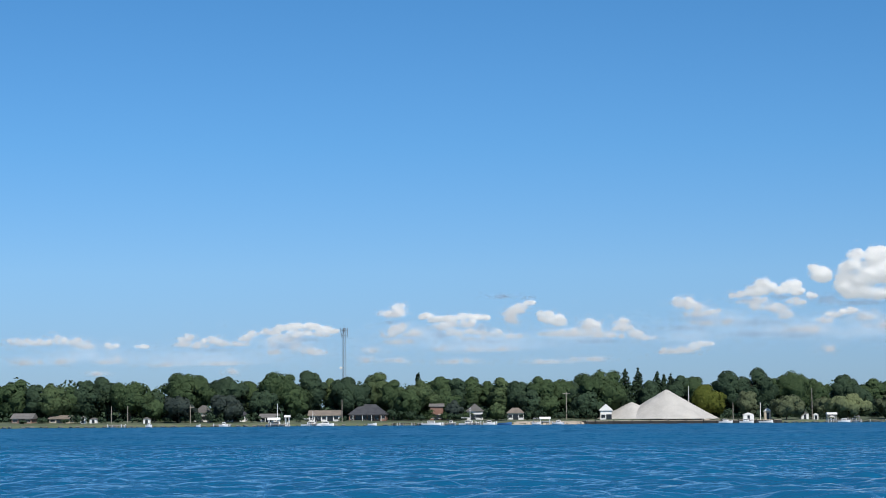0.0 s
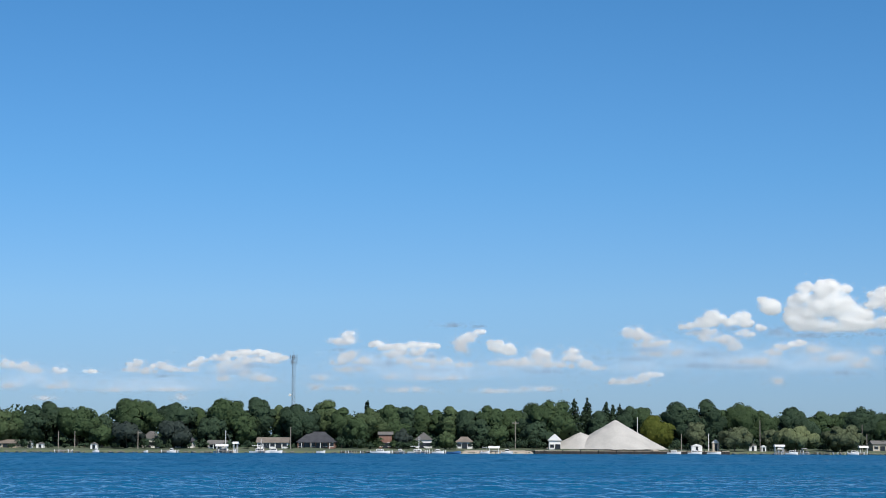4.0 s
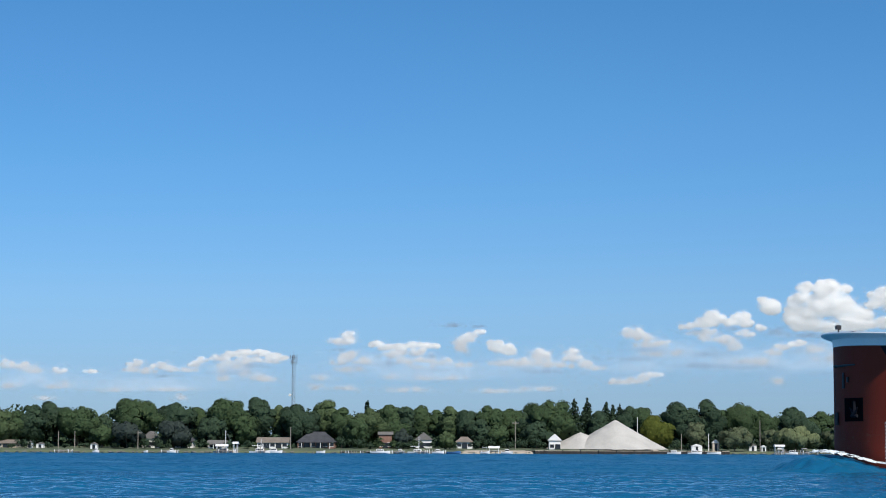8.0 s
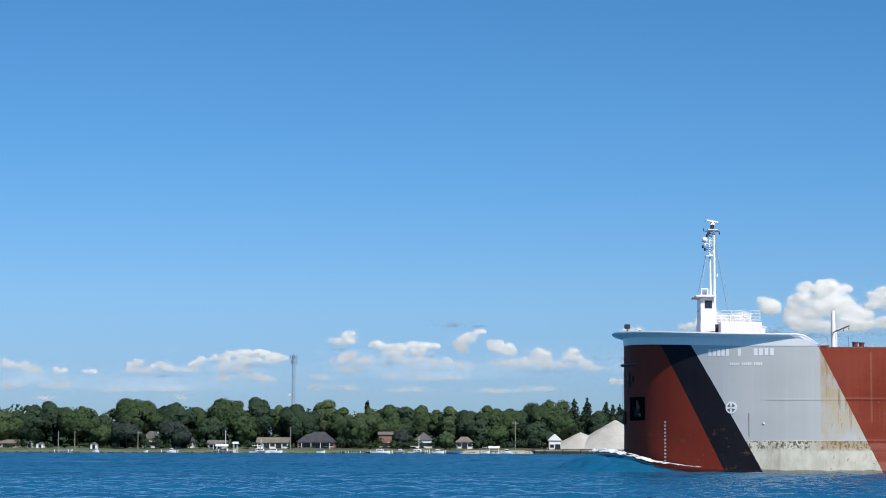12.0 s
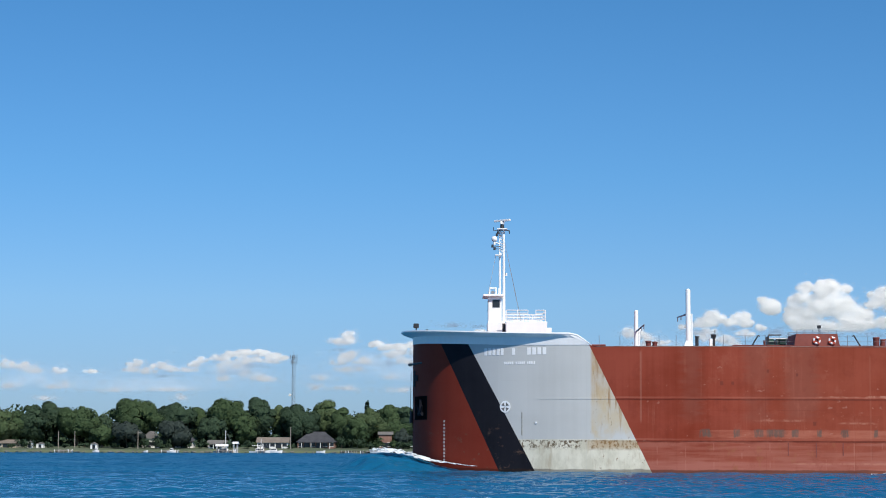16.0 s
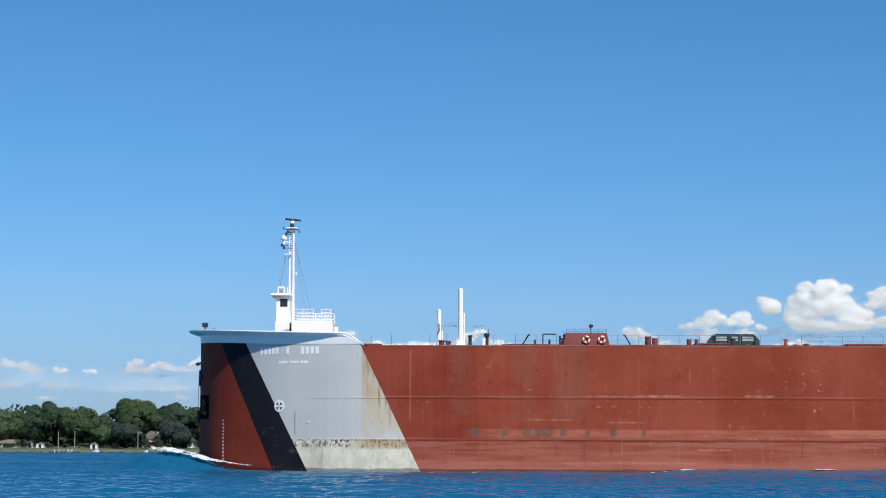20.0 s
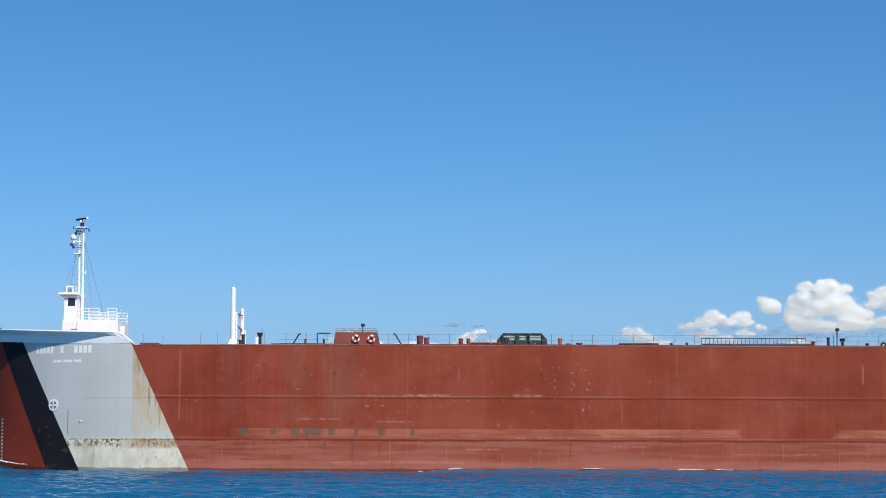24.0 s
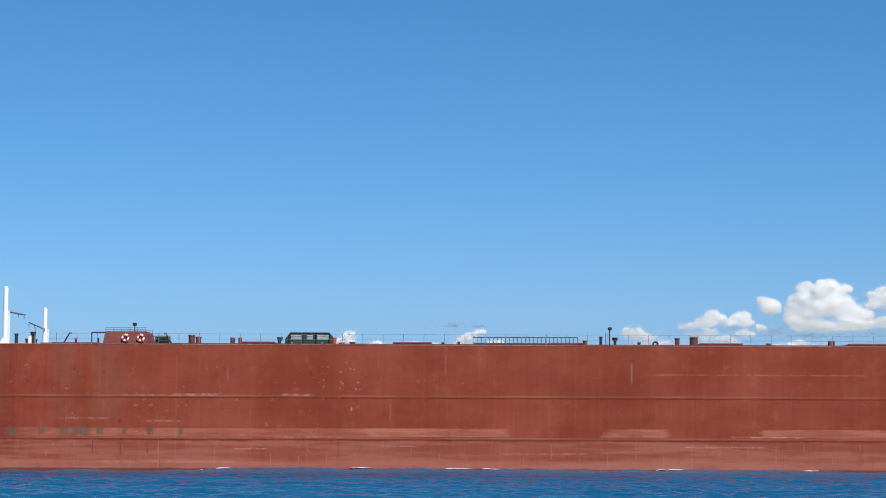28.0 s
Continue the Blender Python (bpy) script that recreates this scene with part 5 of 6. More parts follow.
def forward_mast():
    # lookout tower
    tw = part("lookout_tower", box(6.72, 7.92, -1.3, 1.3, 11.3, 15.32, 0.03), SHIP_WHITE, ship, "white lookout tower on the forecastle")
    part("tower_foot", box(6.66, 8.2, -1.6, 1.5, 11.3, 13.0, 0.03), SHIP_WHITE, tw)
    part("tower_roof", box(6.25, 8.1, -1.75, 1.75, 15.32, 15.52, 0.04), SHIP_WHITE, tw)
    part("tower_window", box(7.1, 7.75, -1.325, -1.28, 14.35, 15.05), WINDOW, tw, "dark window")
    part("tower_window", box(6.7, 6.74, -1.1, 1.1, 14.2, 15.1), WINDOW, tw, "dark window")
    part("tower_door", box(7.98, 8.24, -1.62, -1.5, 11.4, 12.9), BLACK, tw)
    bm = bmesh.new()
    for x in (6.86, 7.42):
        add_rod(bm, (x, -0.8, 15.5), (x, -0.8, 16.05), 0.07)
    add_rod(bm, (6.8, -0.8, 16.1), (7.48, -0.8, 16.1), 0.09)
    part("searchlight_frame", bm, SHIP_WHITE, tw)
    part("searchlight", rod((7.14, -1.0, 15.72), (7.14, -0.55, 15.75), 0.17, 0.14, 12), STEEL, tw)
    part("roof_aerial", rod((7.66, -0.6, 15.5), (7.66, -0.6, 16.15), 0.04), SHIP_WHITE, tw)
    # mast of two tubes with its gear
    mast = part("signal_mast", rod((8.18, 0, 11.3), (8.14, 0, 21.5), 0.15, 0.1, 12), SHIP_WHITE, ship, "white tubular signal mast with radar and lamps")
    part("mast_tube", rod((7.84, 0.1, 11.3), (7.78, 0.1, 19.4), 0.12, 0.09, 10), SHIP_WHITE, mast)
    bm = bmesh.new()
    for k in range(7):
        z = 19.3 + k * 0.32
        add_rod(bm, (7.72, 0.1, z), (8.14, 0, z), 0.03, None, 6)
        add_rod(bm, (7.72, 0.1, z), (8.14, 0, z + 0.32), 0.022, None, 5)
    add_rod(bm, (7.72, 0.1, 19.2), (7.8, 0.1, 21.4), 0.04)
    part("mast_lattice", bm, SHIP_WHITE, mast)
    part("mast_platform", box(7.35, 7.95, -0.4, 0.4, 19.12, 19.2), SHIP_WHITE, mast)
    part("mast_platform", box(7.55, 8.45, -0.45, 0.45, 21.5, 21.58), SHIP_WHITE, mast)
    part("radar_motor", add_rod(rod((8.0, 0, 21.58), (8.0, 0, 21.95), 0.2, 0.17, 12), (8.0, 0, 21.9), (8.0, 0, 22.0), 0.1), BLACK, mast)
    part("radar_hub", box(7.8, 8.2, -0.16, 0.16, 21.96, 22.22, 0.05), SHIP_WHITE, mast)
    bm = bmesh.new()
    bmesh.ops.create_uvsphere(bm, u_segments=14, v_segments=8, radius=0.27, matrix=Matrix.Translation((7.28, -0.2, 20.62)))
    part("radome", bm, SHIP_WHITE, mast, smooth=True)
    part("radome_arm", add_rod(rod((7.28, -0.2, 20.35), (7.8, 0.1, 20.2), 0.05), (7.3, -0.2, 20.4), (7.3, -0.2, 20.1), 0.1), SHIP_WHITE, mast)
    for x, z in ((7.12, 19.98), (7.3, 19.75), (7.5, 21.0), (7.62, 21.2)):
        part("mast_lamp", add_rod(rod((x, -0.25, z - 0.13), (x, -0.25, z + 0.13), 0.12, 0.1, 10), (x, -0.25, z), (8.0, 0, z - 0.05), 0.025), BLACK, mast)
    part("mast_lamp", add_rod(rod((8.36, -0.1, 17.3), (8.36, -0.1, 17.55), 0.11, 0.09, 10), (8.14, 0, 17.35), (8.36, -0.1, 17.35), 0.03), SHIP_WHITE, mast)
    bm = rod((7.2, 0, 21.42), (8.62, 0, 21.42), 0.03)
    add_rod(bm, (8.62, 0, 21.42), (8.66, 0, 21.12), 0.05)
    add_rod(bm, (7.22, 0, 21.42), (7.22, 0, 21.7), 0.03)
    part("yard_arm", bm, BLACK, mast)
    for a, b in (((7.4, -0.3, 19.1), (6.75, -1.2, 15.6)), ((7.42, 0.3, 19.1), (6.75, 1.2, 15.6)), ((8.2, 0, 20.5), (9.6, -2.4, 13.0)), ((8.2, 0, 20.5), (9.9, 2.4, 13.0))):
        part("mast_stay", rod(a, b, 0.016, None, 5), STEEL, mast)
    # winch house and its rails
    dk = part("winch_house", box(8.25, 11.9, -3.2, 3.2, 11.3, 13.0, 0.04), SHIP_WHITE, ship, "low white winch house behind the mast")
    part("vent_box", box(11.95, 12.35, -2.2, -1.6, 11.3, 12.5, 0.03), SHIP_WHITE, dk)
    for x0, x1, y in ((8.3, 10.2, -3.1), (10.35, 10.75, -3.1), (10.9, 11.75, -3.1), (8.3, 11.75, 3.1)):
        bm = bmesh.new()
        tall = 0.62 if abs(x0 - 10.35) < 0.01 else 1.0
        for z in np.linspace(0.2, tall, 4):
            add_rod(bm, (x0, y, 13 + z), (x1, y, 13 + z), 0.035, None, 6)
        n = max(2, int((x1 - x0) / 0.7) + 1)
        for x in np.linspace(x0, x1, n):
            add_rod(bm, (x, y, 13.0), (x, y, 13 + tall), 0.035, None, 6)
        part("safety_rail", bm, SHIP_WHITE, dk)
    part("safety_rail", add_rod(rod((11.75, -3.1, 14.0), (11.75, 3.1, 14.0), 0.035), (11.75, -3.1, 13.5), (11.75, 3.1, 13.5), 0.03), SHIP_WHITE, dk)
    # floodlights on the rim
    fl = part("floodlight", box(0.02, 0.5, -0.35, 0.3, 12.55, 12.95, 0.05), BLACK, ship, "black floodlight on the bow rim")
    part("floodlight_leg", rod((0.3, 0, 12.0), (0.26, 0, 12.6), 0.06), BLACK, fl)
    part("bow_chock", add_rod(rod((1.25, -1.8, 12.0), (1.25, -1.8, 12.33), 0.1), (0.85, -1.6, 12.0), (0.85, -1.6, 12.2), 0.07), BLACK, ship)


forward_mast()
scanner_bm = box(-0.94, 0.94, -0.1, 0.1, -0.08, 0.1, 0.03)
radar = part("radar_scanner", scanner_bm, SHIP_WHITE, ship, "turning white bar of the radar")
part("scanner_back", box(-0.9, 0.9, 0.102, 0.14, -0.07, 0.09), BLACK, radar, "dark back of the scanner")


def king_post(y, x, s):
    p = part("king_post", rod((x, y, DECK - 0.03), (x, y, 15.05), 0.215, 0.2, 14), SHIP_WHITE, ship, "white crane post standing on the deck edge")
    part("post_cap", rod((x, y, 15.05), (x, y, 15.14), 0.17, 0.1, 14), SHIP_WHITE, p)
    part("post_ladder", add_rod(rod((x + 0.3, y, DECK), (x + 0.3, y, 13.05), 0.07), (x + 0.2, y, 13.0), (x + 0.3, y, 13.0), 0.05), SHIP_WHITE, p)
    bm = bmesh.new()
    for k in range(4):
        a = k * math.pi / 2 + 0.78
        bmesh.ops.create_cone(bm, cap_ends=True, segments=3, radius1=0.3, radius2=0.02, depth=0.6, matrix=Matrix.Translation((x + 0.24 * math.cos(a), y + 0.24 * math.sin(a), DECK + 0.3)))
    part("post_foot", bm, SHIP_WHITE, p)
    y2 = y + 8.0 * s
    bm = rod((x, y + 0.2 * s, 13.05), (x, y2, 13.25), 0.08, 0.06)
    for k in (5.2, 7.8):
        add_rod(bm, (x, y + k * s, 13.15), (x, y + k * s, 12.85), 0.045)
    part("boom", bm, STEEL, p, "grey boom swung inboard with hanging blocks")


king_post(-13.7, 23.15, 1)
king_post(13.3, 21.3, -1)


def deck_gear():
    near = -15.0
    # deck house with lifebuoys
    bm = box(31.82, 35.2, -15.7, -11.5, DECK - 0.02, 11.3)
    for v in bm.verts:
        if v.co.z < 11:
            v.co.x += -0.2 if v.co.x < 33 else 0.24
    hs = part("deck_house", bm, DECK_RED, ship, "low red deck house with two lifebuoys")
    for y in (-15.62, -11.6):
        bm = bmesh.new()
        for z in (11.45, 11.62):
            add_rod(bm, (31.86, y, z), (35.16, y, z), 0.02, None, 5)
        for x in np.linspace(31.86, 35.16, 6):
            add_rod(bm, (x, y, 11.3), (x, y, 11.62), 0.022, None, 5)
        part("roof_rail", bm, STEEL, hs)
    part("house_floodlight", add_rod(box(33.85, 34.17, -14.2, -13.9, 11.85, 12.1, 0.03), (34.0, -14.05, 11.3), (34.0, -14.05, 11.9), 0.04), BLACK, hs)
    for x in (33.5, 34.77):
        m = pose(x, -15.76, 10.76, 90, 0, 0)
        b = part("lifebuoy", ring(bmesh.new(), m, 0.24, 0.09), LETTER, hs, "white lifebuoy with red bands", True)
        for k in range(4):
            a = k * math.pi / 2 + 0.5
            bm = bmesh.new()
            bmesh.ops.create_cube(bm, size=1.0, matrix=m @ Matrix.Rotation(a, 4, "Z") @ Matrix.Translation((0.24, 0, 0.0)) @ Matrix.Diagonal((0.19, 0.17, 0.19, 1)))
            part("buoy_band", bm, ORANGE, b)
    # pipes, vents, bollards: x, y from the centreline, size
    for x, y, h, r, mat in ((23.95, -13, 1.0, 0.15, BLACK), (45.95, -13, 0.75, 0.13, BLACK), (72.86, -13.5, 0.9, 0.13, BLACK), (79.3, -13, 0.82, 0.2, DARK_RED), (50.55, -12, 0.82, 0.17, ORANGE),
                            (29.3, near, 0.55, 0.1, DARK_RED), (71.5, -14, 0.55, 0.17, DARK_RED), (52.1, -13, 0.4, 0.22, DARK_RED), (51.2, -13, 0.34, 0.2, DARK_RED), (59.7, -14, 0.35, 0.12, BLACK), (61.0, -14, 0.4, 0.1, BLACK), (86.8, -14, 0.35, 0.2, DARK_RED), (76.0, -14, 0.4, 0.13, BLACK), (21.55, 4.0, 1.45, 0.26, DARK_RED), (22.15, 4.0, 1.4, 0.24, DARK_RED)):
        v = part("deck_vent", rod((x, y, DECK - 0.03), (x, y, DECK + h), r, r * 0.92, 12), mat, ship)
        part("vent_cap", rod((x, y, DECK + h - 0.1), (x, y, DECK + h), r * 1.25, r * 1.15, 12), mat, v)
    for x, y, h in ((25.35, -13, 1.15), (46.0, -12.6, 0.8), (74.05, -13.5, 0.82)):
        v = part("mushroom_vent", rod((x, y, DECK - 0.03), (x, y, DECK + h), 0.12, 0.12, 12), BLACK, ship)
        part("vent_hood", rod((x, y, DECK + h - 0.28), (x, y, DECK + h), 0.2, 0.26, 12), BLACK, v)
    part("white_locker", box(24.98, 25.24, -13.2, -12.8, DECK - 0.03, 10.98, 0.02), SHIP_WHITE, ship)
    part("vent_pole", rod((25.5, -12.7, DECK), (25.5, -12.7, 11.75), 0.03), TIMBER, ship)
    for x, y, w, h in ((38.76, -14, 0.27, 0.88), (39.32, -14, 0.24, 0.72), (42.17, -14, 0.2, 0.66), (42.8, -14, 0.16, 0.66), (80.57, -14, 0.34, 0.86), (91.9, -14, 0.16, 0.58), (92.2, -14, 0.12, 0.58)):
        b = part("bollard", rod((x, y, DECK - 0.03), (x, y, DECK + h), w, w * 0.95, 14), DARK_RED, ship)
        part("bollard_cap", rod((x, y, DECK + h - 0.08), (x, y, DECK + h + 0.02), w * 1.1, w * 1.05, 14), DECK_RED, b)
    for x, s in ((28.5, 1), (37.0, -1)):
        d = part("davit", rod((x - 0.3 * s, near, DECK), (x + 0.3 * s, near, 11.22), 0.06), BLACK, ship)
        part("davit_foot", rod((x + 0.3 * s, near, 11.22), (x + 0.42 * s, near, 11.12), 0.05), BLACK, d)
    bm = bmesh.new()
    add_rod(bm, (30.1, -12, DECK), (30.1, -12, 11.4), 0.05)
    add_rod(bm, (30.1, -12, 11.4), (31.2, -12, 11.4), 0.05)
    add_rod(bm, (30.65, -12, DECK), (30.65, -12, 10.95), 0.09)
    part("pipe_frame", bm, BLACK, ship)
    # mooring winch
    w = part("mooring_winch", box(32.4, 34.6, 3.2, 4.6, DECK - 0.03, 10.7, 0.03), BLACK, ship, "dark mooring winch with drums")
    for x in (32.8, 33.6, 34.2):
        part("drum", rod((x - 0.25, 4.0, 11.4), (x + 0.25, 4.0, 11.4), 0.5, 0.5, 14), GREEN, w)
        part("drum_flange", rod((x - 0.3, 4.0, 11.4), (x - 0.25, 4.0, 11.4), 0.62, 0.62, 14), BLACK, w)
    part("winch_cover", box(33.5, 34.5, 3.4, 4.4, 11.4, 12.0, 0.04), GREEN, w)
    part("winch_brake", box(32.35, 32.5, 3.3, 4.5, 10.7, 12.1, 0.02), BLACK, w)
    part("winch_pipe", add_rod(rod((32.5, 3.2, 11.9), (34.7, 3.2, 11.9), 0.07), (34.7, 3.2, 10.3), (34.7, 3.2, 11.9), 0.07), STEEL, w)
    # green machinery housing
    def chamfered(x0, x1, y0, y1, z0, z1, cut, drop):
        bm = bmesh.new()
        pts = ((x0, z0), (x1, z0), (x1, z1 - drop), (x1 - cut, z1), (x0 + cut, z1), (x0, z1 - drop))
        a, b = [[bm.verts.new((x, y, z)) for x, z in pts] for y in (y0, y1)]
        bm.faces.new(a), bm.faces.new(b[::-1])
        for n in range(6):
            bm.faces.new((a[n], b[n], b[(n + 1) % 6], a[(n + 1) % 6]))
        bmesh.ops.recalc_face_normals(bm, faces=bm.faces)
        return bm

    g = part("machinery_housing", chamfered(45.55, 50.0, -1.2, 1.2, DECK - 0.03, 11.98, 0.42, 0.5), GREEN, ship, "dark green machinery housing with three bays")
    part("housing_roof", box(46.0, 49.55, -1.3, 1.3, 11.95, 12.06, 0.04), BLACK, g)
    for x in (46.2, 48.9):
        part("housing_stanchion", rod((x, -1.6, DECK - 0.03), (x, -1.6, 11.15), 0.09), TIMBER, g)
    for x in (46.6, 47.78, 48.95):
        w = 0.28 if x == 47.78 else 0.5
        part("bay_window", box(x - w, x + w, -1.25, -1.18, 11.42, 11.82), PALE_PANE, g, "pale window in a dark frame")
        part("window_bar", box(x - w, x + w, -1.28, -1.252, 11.66, 11.69), GREEN, g)
    for x in (45.98, 47.18, 48.36, 49.55):
        part("housing_post", rod((x, -1.3, DECK), (x, -1.3, 11.9), 0.07), BLACK, g)
    # hatch coamings across the deck
    for x0, x1 in ((14.95, 16.5), (17.2, 20.2), (27.0, 30.8), (42.8, 45.6), (55.5, 58.75), (68.5, 71.5), (81.2, 84.8), (93.7, 97.0), (106.0, 109.4), (118.6, 122.0), (131.2, 134.6), (143.8, 147.2), (156.4, 159.8), (169, 172.4), (181.6, 185), (194.2, 197.6), (206.8, 210.2), (219.4, 222.8), (232, 235.4), (244.6, 248), (257.2, 260.6)):
        wide = 13.2 if x0 > 25 else 10.5
        z = 10.38 if 16 < x0 < 30 else 10.5
        c = part("hatch_coaming", box(x0 + 0.15, x1 - 0.15, -wide, wide, DECK - 0.03, z), DARK_RED, ship)
        part("hatch_cover", box(x0, x1, -wide - 0.1, wide + 0.1, z, z + 0.12, 0.02), DECK_RED, c)
    # gangway ladder lying along the rail
    bm = bmesh.new()
    for z in (10.5, 11.0):
        add_rod(bm, (62.2, -14, z), (70.9, -14, z), 0.045, None, 6)
    g = part("gangway", bm, DARK_STEEL, ship, "long dark gangway ladder stowed along the rail")
    for i in range(27):
        x = 62.2 + 8.7 * i / 26
        part("rung", rod((x, -14, 10.5), (x, -14, 11.0), 0.025, None, 5), DARK_STEEL, g)
    part("gangway_sill", box(62.2, 70.9, -14.1, -13.9, DECK - 0.03, 10.46), BLACK, g)
    # lamp post and tyre
    lp = part("deck_lamp", rod((73.6, -13.5, DECK - 0.03), (73.6, -13.5, 11.75), 0.05), BLACK, ship, "black deck lamp post")
    part("lamp_head", box(73.45, 73.78, -13.65, -13.35, 11.66, 11.9, 0.04), BLACK, lp)
    part("lamp_bracket", rod((73.28, -13.5, DECK), (73.28, -13.5, 11.4), 0.025), BLACK, lp)
    part("tyre_fender", ring(bmesh.new(), pose(77.37, -14.0, 10.47, 90, 0, 15), 0.2, 0.09), BLACK, ship, "black tyre standing on the deck", True)
    # rail along the deck edge
    rail = part("deck_rail", add_rod(rod((27.0, -15.2, 11.15), (120.0, -15.2, 11.15), 0.012, None, 5), (27.0, -15.2, 10.7), (120.0, -15.2, 10.7), 0.010, None, 5), STEEL, ship, "thin wire rail along the deck edge")
    xs = [15.7, 17.4, 20.6, 22.0, 25.9] + [27.7 + 1.69 * i for i in range(55)]
    for i, x in enumerate(xs):
        y = max(-15.2, 0.9 - float(half_breadth(x)))
        part("stanchion", rod((x, y, DECK - 0.03), (x, y, 11.2), 0.022, None, 5), STEEL, rail)
    part("fish_plate", box(26.5, 160.0, -15.62, -15.54, DECK - 0.03, DECK + 0.13), DARK_RED, ship)
    part("gunwale_lip", bar(15.4, 160.0, DECK + 0.01, 0.06, -1, 90, 0.02), LIP, ship, "pale worn lip of the deck edge")


deck_gear()


# ---- bow wave ----
def torn_foam():
    m, nt, bsdf = material("torn_foam")
    put(nt, (0.68, 0.74, 0.78), bsdf.inputs["Base Color"])
    bsdf.inputs["Roughness"].default_value = 0.85
    n = calc(nt, "ADD", calc(nt, "MULTIPLY", grain(nt, coords(nt, (0.7, 1, 1.6)), 2.2, 6.0, 0.7), 0.65), calc(nt, "MULTIPLY", grain(nt, coords(nt), 0.7, 2.0), 0.35))
    put(nt, step(nt, n, 0.36, 0.56), bsdf.inputs["Alpha"])
    relief(nt, bsdf, n, 0.4, 0.08)
    return m


TORN_FOAM = torn_foam()


def swell(x, y):
    """Height of the water piled up before the blunt bow, in the ship's space."""
    x, y = np.asarray(x, float), np.asarray(y, float)
    out = np.maximum(np.abs(y) - np.maximum(half_breadth(np.clip(x, 0, None)), 6.5), 0)
    along = sum(np.interp(x + d, (-16, -12, -9, -7, -5.4, -3.8, -2.6, -1.6, -0.6, 0.5, 1.5, 2.7, 4.2, 5.6, 8, 12, 16, 22, 30),
                          (0, 0.0, 0.1, 0.42, 0.95, 1.42, 1.64, 1.64, 1.46, 1.2, 0.97, 0.66, 0.4, 0.27, 0.13, -0.06, -0.14, -0.05, 0)) for d in (-0.5, -0.25, 0, 0.25, 0.5)) / 5
    return along * np.exp(-(out / 3.9) ** 1.7) * (0.3 + 0.7 * np.exp(-(np.maximum(y + 7.5, 0) / 6.0) ** 2))


def side_rise(x):
    """Height of the second crest along the ship's side, over the sheet's sunken edge."""
    return np.interp(x, (30, 35, 38, 42, 46, 58, 70, 84, 96, 110), (0, 0.02, 0.2, 0.56, 0.63, 0.55, 0.5, 0.52, 0.4, 0.2))


